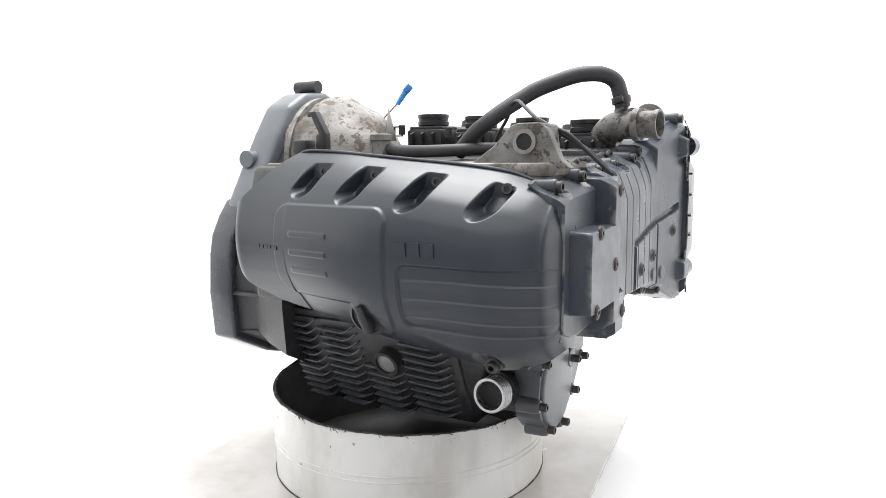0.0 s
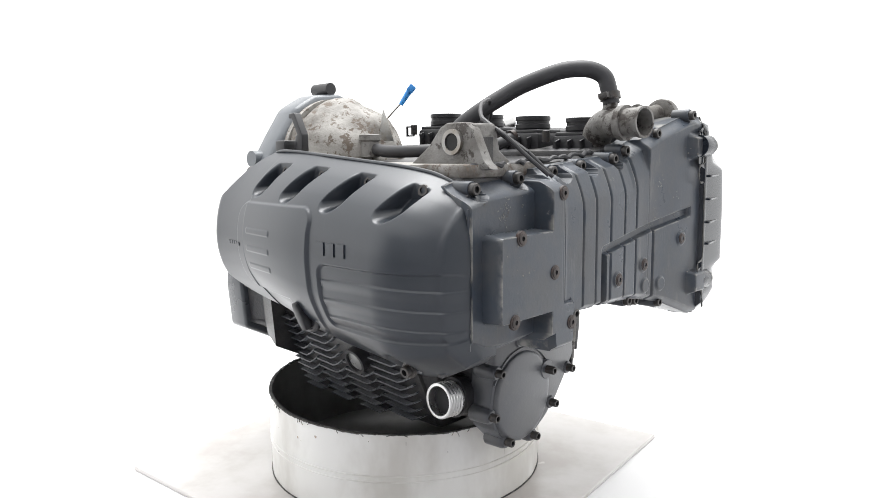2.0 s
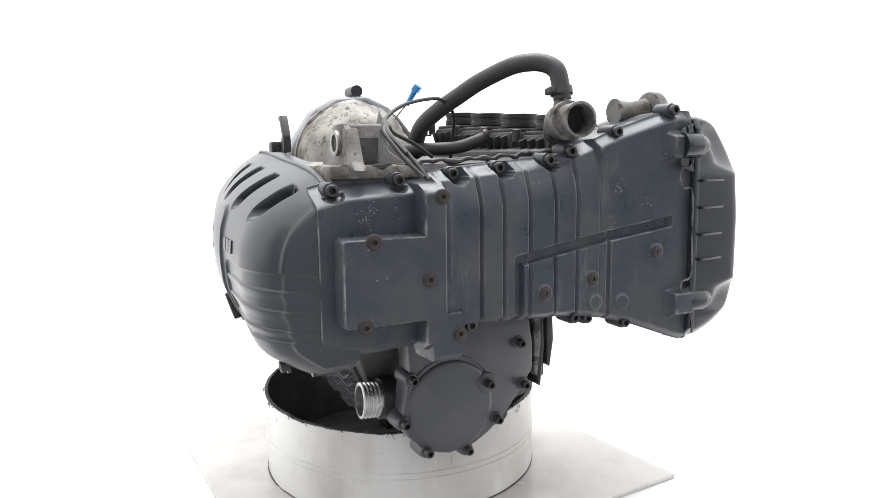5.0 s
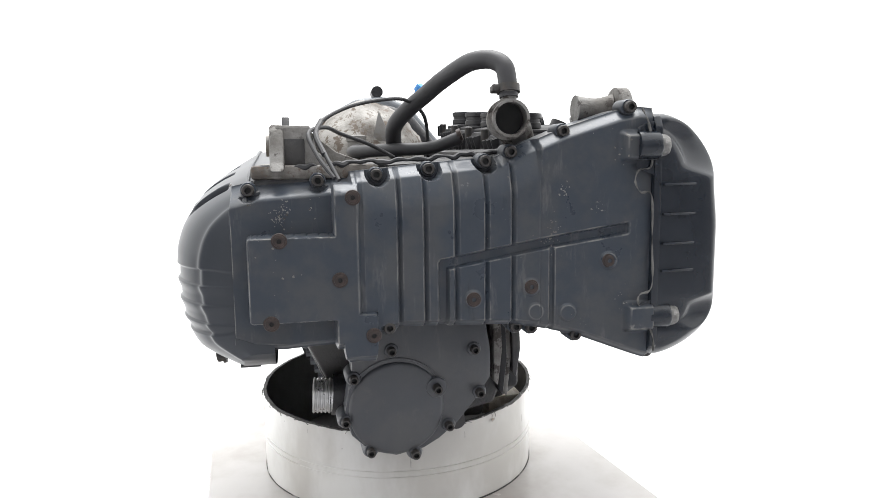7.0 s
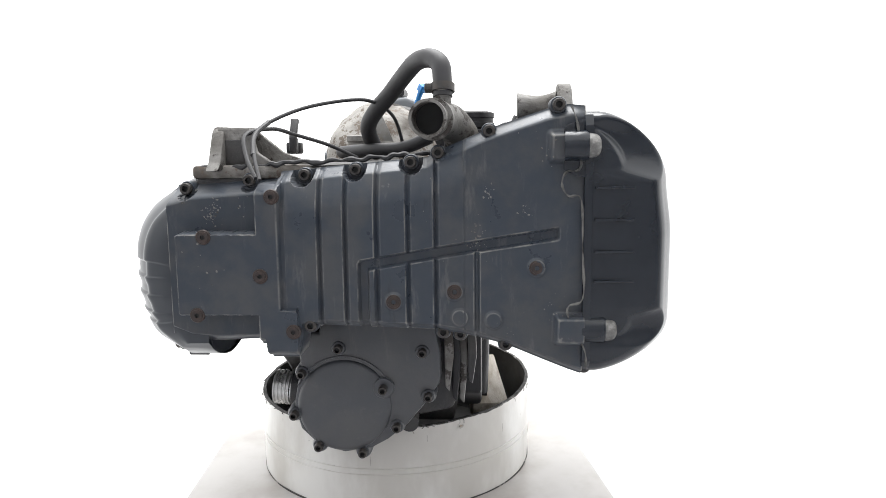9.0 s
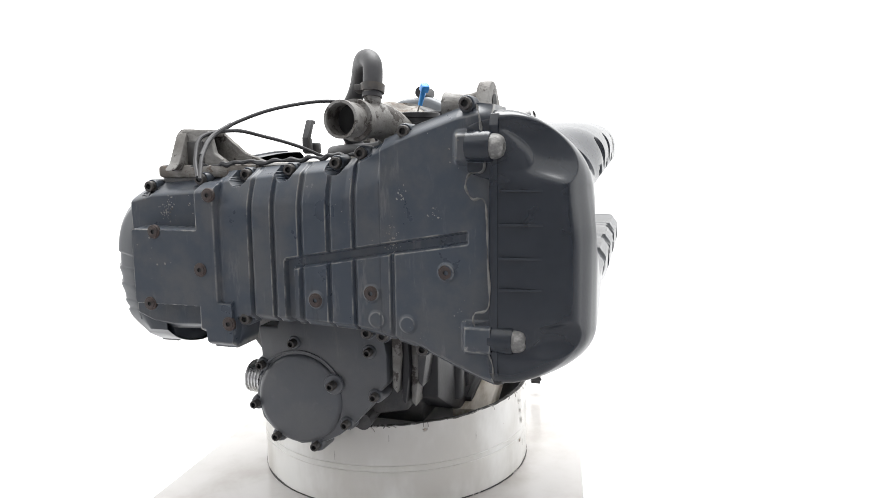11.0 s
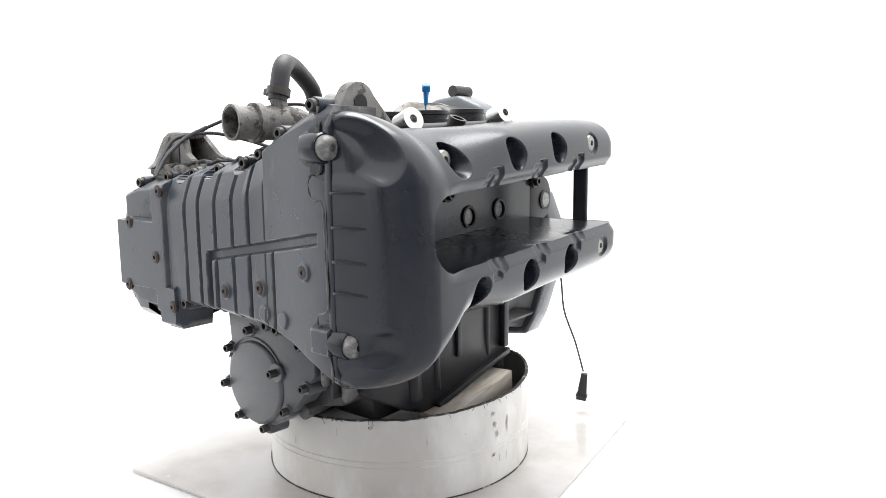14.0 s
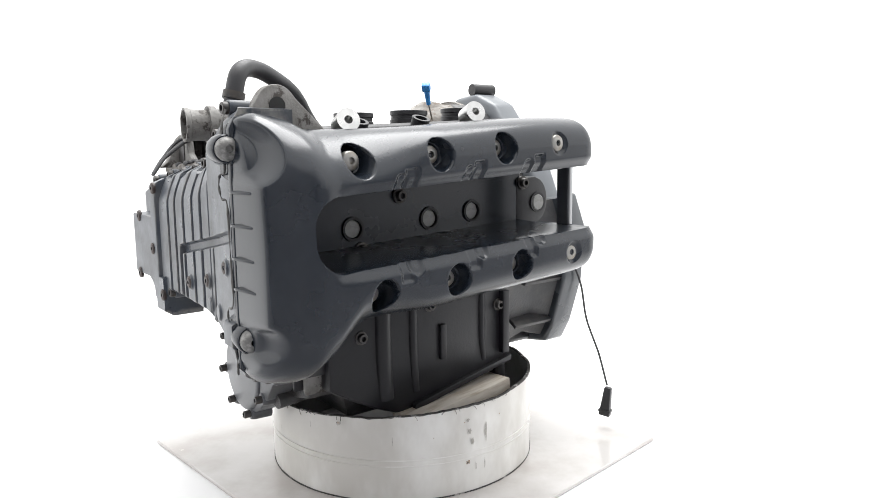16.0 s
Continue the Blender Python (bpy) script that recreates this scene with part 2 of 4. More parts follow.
def shell(name, a_values, low, high, rows, depth, put, back, keep=None, smooth=50.0, curved=True):
    """A cast cover: a relief over the area between two edge curves, with sides down to the plane back."""
    a = np.asarray(a_values)
    lo, hi = (flow(a, low), flow(a, high)) if curved else (np.interp(a, *zip(*low)), np.interp(a, *zip(*high)))
    s = np.linspace(0, 1, rows)
    A = np.repeat(a[:, None], rows, 1)
    B = lo[:, None] + (hi - lo)[:, None] * s[None, :]
    D = depth(A, B, lo[:, None] + 0 * B, hi[:, None] + 0 * B)
    n = len(a)
    verts = [put(A[i, j], B[i, j], D[i, j]) for i in range(n) for j in range(rows)]
    faces = []
    for i in range(n - 1):
        for j in range(rows - 1):
            if keep is None or keep((A[i, j] + A[i + 1, j]) / 2, (B[i, j] + B[i, j + 1]) / 2):
                faces.append((i * rows + j, (i + 1) * rows + j, (i + 1) * rows + j + 1, i * rows + j + 1))
    count = {}
    for f in faces:
        for x, y in zip(f, f[1:] + f[:1]):
            count[(min(x, y), max(x, y))] = count.get((min(x, y), max(x, y)), 0) + 1
    low_of = {}

    def under(v):
        if v not in low_of:
            low_of[v] = len(verts)
            i, j = divmod(v, rows)
            verts.append(put(A[i, j], B[i, j], min(back, D[i, j] - 0.004)))
        return low_of[v]

    for (x, y), c in list(count.items()):
        if c == 1:
            faces.append((x, y, under(y), under(x)))
    return mesh(name, verts, faces, smooth)


def spaced(a, b, n, ends=0.0):
    t = np.linspace(0, 1, n)
    c = (1 - np.cos(np.pi * t)) / 2
    return a + (b - a) * ((1 - ends) * t + ends * c)


# ---- the setting ----
def sheet(name, x0, y0, x1, y1, z, mat, label):
    ob = new(name, mesh(name, [(x0, y0, z), (x1, y0, z), (x1, y1, z), (x0, y1, z)], [(0, 1, 2, 3)], 0))
    ob.data.materials.append(mat)
    return tagged(ob, label, name.split("_")[0], kind="structure")


# unseen dim floor and the sheet's short front edge cut bounce from below
sheet("floor", -60, -60, 60, 60, -0.006, DIM_GREY, "unseen dim floor added around the sheet to cut bounced light")
sheet("backdrop_sheet", -60, -0.24, 60, 60, 0, FLOOR, "white seamless background sheet spread under the plate")
# unseen walls added round the camera to block light from the front
wall = tagged(new("unseen_wall_south", box("unseen_wall_south", (-2.2, -2.45, -0.006), (2.2, -2.35, 2.3), 0.004)), "unseen dim wall added behind the camera to darken fronts", "wall", kind="structure")
wall.data.materials.append(DIM_GREY)
for name, x in (("unseen_wall_west", -2.2), ("unseen_wall_east", 2.1)):
    side = tagged(new(name, box(name, (x, -2.345, -0.006), (x + 0.1, -1.1, 2.3), 0.004)), "unseen dim wall added beside the camera to darken fronts", "wall", kind="structure")
    side.data.materials.append(DIM_GREY)

# ---- plate on the turntable ----
plate = thing("base_plate", "dirty white square sheet under the drum", "plate")
bm_plate = prism("sheet", [(0.351, 0.105), (-0.146, 0.329), (-0.375, -0.142), (0.114, -0.386)], 0.0, 0.006, "w", 0.0012, 1)
part("sheet", bm_plate, PLATE, plate)

# ---- drum ----
drum = thing("steel_drum", "cut-off white enamelled steel drum with ragged rim on a plate", "drum")
DC, DR = Vector((-0.0098, -0.0266, 0)), 0.1898


def rim_height(x, y, k=0.0):
    return LIFT - 0.1570 - 0.025 * x + 0.037 * y + 0.0022 * noise.noise(Vector((x * 22, y * 22, k))) + 0.0007 * noise.noise(Vector((x * 120, y * 120, k)))


def drum_wall(name, r, seg=220, thick=0.002, inside=False):
    verts, faces, levels = [], [], 26
    for j in range(levels):
        for i in range(seg):
            a = 2 * math.pi * i / seg
            x, y = DC.x + r * math.cos(a), DC.y + r * math.sin(a)
            top = rim_height(x, y)
            z = 0.0065 + (top - 0.0065) * j / (levels - 1)
            dent = 0.0013 * noise.noise(Vector((x * 11, y * 11, z * 16))) + 0.0006 * noise.noise(Vector((x * 40, y * 40, z * 45)))
            rr = r + dent
            verts.append((DC.x + rr * math.cos(a), DC.y + rr * math.sin(a), z))
    for j in range(levels - 1):
        for i in range(seg):
            k = (i + 1) % seg
            faces.append((j * seg + i, j * seg + k, (j + 1) * seg + k, (j + 1) * seg + i))
    return mesh(name, verts, faces, 60)


part("outer_wall", drum_wall("outer_wall", DR), DRUM, drum, "scuffed white enamel outside")
part("inner_wall", drum_wall("inner_wall", DR - 0.0035), DRUM_SHADE, drum, "inside in grey darkened for shade")


def drum_edge():
    verts, faces, seg = [], [], 440
    for i in range(seg):
        a = 2 * math.pi * i / seg
        ca, sa = math.cos(a), math.sin(a)
        jag = 0.0010 * max(0, noise.noise(Vector((ca * 26, sa * 26, 4)))) + 0.0016 * max(0, noise.noise(Vector((ca * 60, sa * 60, 9))) - 0.25)
        z = rim_height(DC.x + DR * ca, DC.y + DR * sa)
        drop = 0.0006 + 0.0030 * max(0, noise.noise(Vector((ca * 24, sa * 24, 7))) - 0.2)
        for r, h in ((DR - 0.0040, -0.001), (DR - 0.0036, 0.0004), (DR + 0.0002 + jag * 0.5, 0.0005 + jag), (DR + 0.0008 + jag * 0.6, -drop)):
            verts.append((DC.x + r * ca, DC.y + r * sa, z + h))
    for i in range(seg):
        j = (i + 1) % seg
        for k in range(4):
            l = (k + 1) % 4
            faces.append((i * 4 + k, j * 4 + k, j * 4 + l, i * 4 + l))
    return mesh("rim", verts, faces, 30)


part("rim", drum_edge(), EDGE, drum, "ragged black cut edge")
for h in (0.052, 0.0595):
    part("bead", ring("bead", [(DR - 0.001, h - 0.0011), (DR + 0.0011, h - 0.0004), (DR + 0.0011, h + 0.0004), (DR - 0.001, h + 0.0011)], 160), DRUM, drum,
         "", Matrix.Translation(DC))
part("bottom_seam", ring("bottom_seam", [(DR - 0.002, 0.006), (DR + 0.0010, 0.006), (DR + 0.0010, 0.0073), (DR - 0.002, 0.0073)], 160), EDGE, drum, "", Matrix.Translation(DC))
random.seed(11)


def blot(name, turn, h, wide, tall, mat, n=13, proud=0.0017):
    """A ragged flat mark on the drum's outside at a bearing in degrees and a height."""
    verts_ = []
    for i in range(n):
        q = 2 * math.pi * i / n
        k = random.uniform(0.5, 1.15)
        b_ = radians(turn) + wide * k * math.cos(q) / DR
        verts_.append((DC.x + (DR + proud) * math.cos(b_), DC.y + (DR + proud) * math.sin(b_), h + tall * k * math.sin(q)))
    part(name, mesh(name, verts_, [tuple(range(n))], 0), mat, drum)


# rust and scuffs; grey marks near 50 to 58 degrees paint dents' shade
for turn, h, wide, tall, mat in ((-0.8, 0.1045, 0.0042, 0.003, SCUFF_SHADE), (-0.9, 0.105, 0.0020, 0.0020, RUST), (-1.6, 0.1055, 0.0008, 0.0011, EDGE), (49.6, 0.1035, 0.0030, 0.0028, SCUFF_SHADE), (50.2, 0.088, 0.0028, 0.004, SCUFF_SHADE),
                                 (51.6, 0.074, 0.0032, 0.006, SCUFF_SHADE), (49.5, 0.047, 0.004, 0.0028, RUST), (49.2, 0.0465, 0.002, 0.0014, EDGE), (53, 0.040, 0.0008, 0.006, SCUFF_SHADE), (57.3, 0.040, 0.0009, 0.009, SCUFF_SHADE),
                                 (58, 0.080, 0.0022, 0.015, SCUFF_SHADE), (-14.2, 0.0955, 0.0007, 0.006, SCUFF_SHADE), (-110, 0.099, 0.002, 0.002, RUST),
                                 (-75, 0.101, 0.0006, 0.003, SCUFF_SHADE), (-35, 0.07, 0.0008, 0.007, SCUFF_SHADE), (20, 0.085, 0.0007, 0.008, SCUFF_SHADE)):
    blot("stain_and_dent_shade", turn, h, wide, tall, mat)
# strings of tar on the cut edge
for k in range(46):
    a = random.uniform(-2.9, 1.3)
    p0 = Vector((DC.x + (DR + 0.0012) * math.cos(a), DC.y + (DR + 0.0012) * math.sin(a), 0))
    p0.z = rim_height(p0.x, p0.y) - 0.0005
    out, side = Vector((math.cos(a), math.sin(a), 0)), Vector((-math.sin(a), math.cos(a), 0))
    down = random.uniform(-0.006, 0.0025)
    sway = random.uniform(-0.005, 0.005)
    pts_ = [p0, p0 + side * sway * 0.6 + out * 0.0012 + Vector((0, 0, down * 0.4)), p0 + side * sway + out * 0.0009 + Vector((0, 0, down))]
    part("tar_string", tube("tar_string", [tuple(p) for p in pts_], random.uniform(0.00025, 0.0006), 5, 3), EDGE if k % 3 else STEEL, drum)
for k in range(18):
    a = random.uniform(0, 2 * math.pi)
    h = random.choice((random.uniform(0.03, 0.10), random.uniform(0.085, 0.105)))
    s = random.choice((0.0006, 0.0009, 0.0013, 0.0024))
    verts_, n_ = [], 9
    for i in range(n_):
        q = 2 * math.pi * i / n_
        rr = s * random.uniform(0.45, 1.2)
        b_, z_ = a + rr * math.cos(q) / DR, h + rr * 1.3 * math.sin(q)
        verts_.append((DC.x + (DR + 0.0016) * math.cos(b_), DC.y + (DR + 0.0016) * math.sin(b_), z_))
    part("rust_flake", mesh("rust_flake", verts_, [tuple(range(n_))], 0), RUST if k % 3 else EDGE, drum)
part("drum_floor", lathe("drum_floor", [(DR - 0.004, 0.0066), (DR - 0.004, 0.009)], 96), DRUM_SHADE, drum, "", Matrix.Translation(DC))

# ---- the engine; its space: u along the cylinders to the head, v along the crank away from the timing cover, w up ----
engine = thing("motorcycle_engine", "used black four-cylinder motorcycle engine sitting in a drum", "engine")

# left crank cover


def round_box(A, B, a0, a1, b0, b1, r):
    """Signed distance to a rounded rectangle, below zero inside."""
    qa = np.abs(A - (a0 + a1) / 2) - (a1 - a0) / 2 + r
    qb = np.abs(B - (b0 + b1) / 2) - (b1 - b0) / 2 + r
    return np.hypot(np.maximum(qa, 0), np.maximum(qb, 0)) + np.minimum(np.maximum(qa, qb), 0) - r


SLOTS = ((-0.018, 0.137), (-0.086, 0.133), (-0.162, 0.127), (-0.240, 0.121))


def crank_relief(A, B, lo, hi):
    lo2, hi2 = np.where(A > 0, -0.018, lo), np.where(A > 0.02, 0.166, hi)
    t = (B - lo2) / (hi2 - lo2)
    # the section is full towards the timing cover and leaner at the far end
    full = flow(t, [(0, 0.38), (0.03, 0.50), (0.08, 0.63), (0.18, 0.82), (0.35, 0.975), (0.5, 1.0), (0.62, 0.98), (0.72, 0.91), (0.82, 0.75), (0.91, 0.46), (1.0, 0.0)])
    lean = flow(t, [(0, 0.30), (0.03, 0.38), (0.085, 0.52), (0.18, 0.75), (0.28, 0.91), (0.38, 0.985), (0.45, 1.0), (0.52, 0.985), (0.6, 0.94), (0.68, 0.86), (0.76, 0.73), (0.85, 0.53), (0.93, 0.29), (1.0, 0.0)])
    sec = full + (lean - full) * sstep(A, -0.16, 0.06)
    sec = sec - 0.2 * sstep(-A, 0.13, 0.22) * (1 - sstep(t, 0, 0.14))
    e = dome(A + 0.302, 0.075) ** 0.8 * (0.78 + 0.22 * dome(0.0885 - A, 0.014))
    e = e * (1 - 0.27 * sstep(A, -0.12, 0.09))
    h = 0.0768 * sec * e
    # raised panel with the filler neck
    d = np.minimum(round_box(A, B, -0.138, 0.017, 0.008, 0.110, 0.018), round_box(A, B, -0.138, -0.088, -0.028, 0.06, 0.02))
    h += 0.0030 * sstep(-d, -0.0008, 0.0022)
    # ribbed field
    d2 = round_box(A, B, -0.305, -0.150, -0.012, 0.056, 0.012)
    h -= 0.0028 * sstep(-d2, 0.0, 0.003)
    for w0 in (0.040, 0.021, 0.002):
        k = B - w0 + 0.5 * (A + 0.22) ** 2
        h += 0.0024 * sstep(-d2, 0.003, 0.006) * sstep(k, -0.0105, 0.0) * (1 - sstep(k, 0.0, 0.0022))
    # faint bars in the panel
    for w0 in (0.082, 0.062, 0.042):
        h += 0.0008 * sstep(-round_box(A, B, -0.066, -0.008, w0 - 0.008, w0, 0.003), 0, 0.002)
    # four bolt slots
    for v0, w0 in SLOTS:
        da = A - v0 + 0.45 * (B - w0)
        db = B - w0
        q = np.maximum(np.abs(da) - 0.0135, np.where(db < 0, np.hypot(da, np.minimum(db + 0.006, 0)) - 0.0145, -1))
        cut = sstep(-q, -0.0028, 0.0042) * (db < 0.04)
        h = h + (np.minimum(h, 0.020 + 0.9 * np.clip(-db - 0.002, 0, 0.1)) - h) * cut
    # rim flange at the timing side
    h += 0.004 * np.exp(-((A + 0.293) / 0.004) ** 2)
    # lower bolt pocket
    h -= 0.009 * sstep(-(np.hypot(A + 0.235, B + 0.040) - 0.013), -0.002, 0.004)
    return h


crank_low = [(-0.302, -0.030), (-0.285, -0.043), (-0.26, -0.053), (-0.235, -0.057), (-0.205, -0.053), (-0.16, -0.043), (-0.10, -0.033), (-0.05, -0.025), (0.0, -0.016), (0.04, -0.006), (0.062, 0.004), (0.077, 0.014), (0.085, 0.026), (0.088, 0.038)]
crank_high = [(-0.302, 0.105), (-0.290, 0.122), (-0.27, 0.134), (-0.235, 0.144), (-0.19, 0.150), (-0.1, 0.158), (-0.02, 0.165), (0.020, 0.166), (0.032, 0.160), (0.072, 0.120), (0.084, 0.109), (0.088, 0.102)]
cover = part("crank_cover", shell("crank_cover", spaced(-0.302, 0.088, 460, 0.4), crank_low, crank_high, 300, crank_relief,
                                  lambda a, b, d: (-0.208 - d, a, b), -0.02), DUSTY, engine, "rounded satin black crank cover with ribbed field")

base_line = [(v, w + 0.001) for v, w in crank_low if -0.297 < v < 0.08] + [(0.082, 0.10), (0.03, 0.15), (-0.19, 0.14), (-0.28, 0.11), (-0.297, 0.0)]
part("cover_base", prism("cover_base", base_line, -0.215, -0.19, "u", 0.001), DUSTY, cover)
for u0, v0, w0, r0 in ((-0.216, -0.262, -0.048, 0.006), (-0.204, -0.225, -0.053, 0.0055)):
    part("edge_lug", tube("edge_lug", [(u0 - 0.008, v0, w0), (u0 + 0.012, v0, w0)], r0, 14, 3), DIRTY, cover)
rim_path = [(-0.2085, v, float(np.interp(v, *zip(*crank_high))) + 0.0005) for v in (-0.296, -0.28, -0.26, -0.235, -0.19, -0.145, -0.1, -0.06, -0.02, 0.015, 0.03)]
part("rim_flange", tube("rim_flange", rim_path, 0.0019, 10, 8), DUSTY, cover)
hex_bolt = lathe("bolt", [(0.0058, -0.004), (0.0060, 0.0), (0.0060, 0.0058), (0.0053, 0.0067), (0.0032, 0.0067), (0.0030, 0.003)], 14)
flange_bolt = lathe("bolt", [(0.0085, -0.002), (0.0085, 0.0012), (0.0062, 0.0016), (0.0062, 0.006), (0.0055, 0.007), (0.0032, 0.007), (0.003, 0.003)], 16)
torx_bolt = lathe("bolt", [(0.0075, -0.002), (0.0075, 0.0006), (0.0070, 0.0012), (0.0058, 0.0013), (0.0056, 0.0019), (0.0050, 0.0021), (0.0023, 0.0021), (0.0021, 0.0006)], 20)
long_bolt = lathe("bolt", [(0.0050, -0.012), (0.0050, 0.0050), (0.0044, 0.0060), (0.0029, 0.0060), (0.0027, 0.001)], 14)
def socket(me, r):
    """Colours the faces inside a bolt's socket near-black, as its shade."""
    me.materials.append(HOLE_SHADE)
    for f in me.polygons:
        f.material_index = 1 if all(math.hypot(me.vertices[v].co.x, me.vertices[v].co.y) < r and me.vertices[v].co.z > -0.0015 for v in f.vertices) else 0


for me_, mt in ((hex_bolt, BOLT), (flange_bolt, BOLT), (torx_bolt, RUSTY), (long_bolt, BOLT)):
    me_.materials.append(mt)
for me_, r_ in ((hex_bolt, 0.0033), (flange_bolt, 0.0033), (torx_bolt, 0.0024), (long_bolt, 0.0034)):
    socket(me_, r_)

for v0, w0 in SLOTS:
    part("bolt", flange_bolt, BOLT, cover, "", along((-0.2225, v0 - 0.005, w0 + 0.005), (-0.9, -0.1, 0.25)))
part("bolt", flange_bolt, BOLT, cover, "", along((-0.243, -0.238, -0.046), (-1, 0, -0.2)))

cap = part("oil_filler_cap", lathe("oil_filler_cap", [(0.0215, -0.016), (0.0215, 0.001), (0.020, 0.0025), (0.0180, 0.003), (0.0172, 0.001)], 36), PLASTIC, cover,
           "round black oil filler cap", along((-0.2655, -0.104, -0.006), (-1, 0, -0.30), 10))
part("grip", prism("grip", [(-0.0045, -0.016), (0.0045, -0.016), (0.006, 0.0), (0.0045, 0.016), (-0.0045, 0.016), (-0.006, 0.0)], 0.0, 0.0105, "w", 0.002), PLASTIC, cap)

# raised marks on the cover
def raised_mark(v0, v1, w0, w1, lean=0.0, proud=0.0014):
    """A low bar standing out of the cover and following its curve."""
    depth = lambda A, B, lo, hi: crank_relief(A + lean * (B - w0), B, flow(A, crank_low), flow(A, crank_high)) + proud
    me = shell("raised_mark", np.linspace(v0, v1, 6), [(v0, w0), (v1, w0)], [(v0, w1), (v1, w1)], 7, depth,
               lambda a, b, d: (-0.208 - d, a + lean * (b - w0), b), 0.02)
    part("raised_mark", me, DUSTY, cover)


for k in range(3):
    v_ = -0.164 - 0.0155 * k
    raised_mark(v_, v_ + 0.0118, 0.064, 0.077, 0.1)
for k in range(6):
    raised_mark(0.046 - 0.0062 * k - 0.0048, 0.046 - 0.0062 * k, 0.0585, 0.0625, 0.0, 0.0009)

# timing cover
RIDGES = (-0.066, -0.041, -0.010, 0.021, 0.048)


def timing_relief(A, B, lo, hi):
    h = 0.045 + 0 * A
    # left field lies lower
    h -= 0.018 * sstep(-A, 0.109, 0.112)
    # ridges
    zone = sstep(A, -0.106, -0.104) * (1 - sstep(A, 0.075, 0.078))
    saw = 0 * A
    edges = (-0.105,) + RIDGES + (0.078,)
    for x0, x1 in zip(edges[:-1], edges[1:]):
        inside = ((A >= x0) & (A < x1))
        saw = np.where(inside, (A - x0) / (x1 - x0), saw)
    pleat = np.clip(np.minimum(saw / 0.14, (1 - saw) / 0.06), 0, 1) * (0.8 + 0.2 * saw)
    h += zone * (0.0046 * pleat - 0.0040)
    # above a kink the ribbed field leans back
    h -= 0.016 * zone * flow(hi - B, [(0.0, 1.0), (0.034, 0.14), (0.042, 0.03), (0.052, 0.0), (0.4, 0.0)])
    h += 0.004 * np.exp(-((A + 0.108) / 0.006) ** 2) * (B < 0.14)
    # raised plate with three bolts
    d = np.minimum(np.minimum(round_box(A, B, -0.211, -0.108, 0.002, 0.088, 0.006), round_box(A, B, -0.130, -0.107, -0.04, 0.137, 0.004)), round_box(A, B, -0.120, -0.086, -0.045, 0.012, 0.004))
    h = np.maximum(h, 0.049 * sstep(-d, -0.0005, 0.003))
    # bar and framed field
    slope = 0.053 + 0.17 * (A + 0.026)
    bar = sstep(A, -0.027, -0.025) * sstep(0.168 - A, 0, 0.004)
    groove = bar * sstep(0.0066 - np.abs(B - slope), 0, 0.0032)
    groove = np.maximum(groove, sstep(0.006 - np.abs(A + 0.0225), 0, 0.0026) * sstep(slope - B, -0.005, -0.002))
    groove = np.maximum(groove, 0.5 * sstep(0.0034 - np.abs(A - 0.089), 0, 0.0026) * sstep(slope - B, -0.005, -0.002))
    h = h + (np.minimum(h, 0.0385) - h) * groove
    # right field stands a little prouder
    h += 0.014 * sstep(A, 0.06, 0.19)
    # top edge slopes back, steeper to the left
    edge = hi - B
    h -= (0.034 - 0.020 * zone) * (1 - sstep(edge, 0.0, 0.021 - 0.009 * zone)) * (A < 0.058) * sstep(0.06 - A, 0, 0.01)
    h -= 0.014 * (1 - sstep(edge, 0.0, 0.012)) * (A >= 0.05) * (1 - 0.6 * sstep(A, 0.17, 0.19))
    # bolt pockets along the top
    for u0, w0, s in ((-0.207, 0.129, 1), (-0.141, 0.137, 1), (-0.084, 0.142, 1), (-0.032, 0.147, 1), (0.024, 0.153, 1)):
        h = np.where(np.hypot(A - u0, np.maximum(B - w0, 0) * 0.3 + np.minimum(B - w0, 0)) < 0.0115, np.minimum(h, 0.012), h)
    # lower edge
    h -= 0.010 * (1 - sstep(B - lo, 0.0, 0.008))
    # rounded bosses
    for u0, w0 in ((0.072, 0.002), (0.105, 0.0), (0.067, 0.0275), (0.146, 0.053), (0.007, 0.018)):
        h += 0.0025 * sstep(0.010 - np.hypot(A - u0, B - w0), 0, 0.003)
    h += 0.011 * sstep(-round_box(A, B, 0.153, 0.215, 0.150, 0.184, 0.006), 0, 0.007)
    h += 0.011 * sstep(-round_box(A, B, 0.160, 0.215, -0.023, 0.011, 0.006), 0, 0.007)
    return h


time_low = [(-0.224, -0.018), (-0.205, -0.026), (-0.18, -0.029), (-0.121, -0.026), (-0.120, -0.040), (-0.09, -0.040), (-0.085, -0.012), (-0.06, -0.008), (0.044, -0.012), (0.072, -0.016), (0.117, -0.026), (0.178, -0.049), (0.190, -0.053)]
time_high = [(-0.224, 0.132), (-0.197, 0.139), (-0.138, 0.143), (-0.03, 0.153), (0.04, 0.159), (0.048, 0.164), (0.102, 0.186), (0.155, 0.203), (0.175, 0.207), (0.190, 0.205)]
timing = part("timing_cover", shell("timing_cover", np.linspace(-0.224, 0.190, 480), time_low, time_high, 240, timing_relief,
                                    lambda a, b, d: (a, -0.276 - d, b), 0.0, curved=False), WORN_GLINT, engine, "long ribbed black timing cover with rusty bolts")
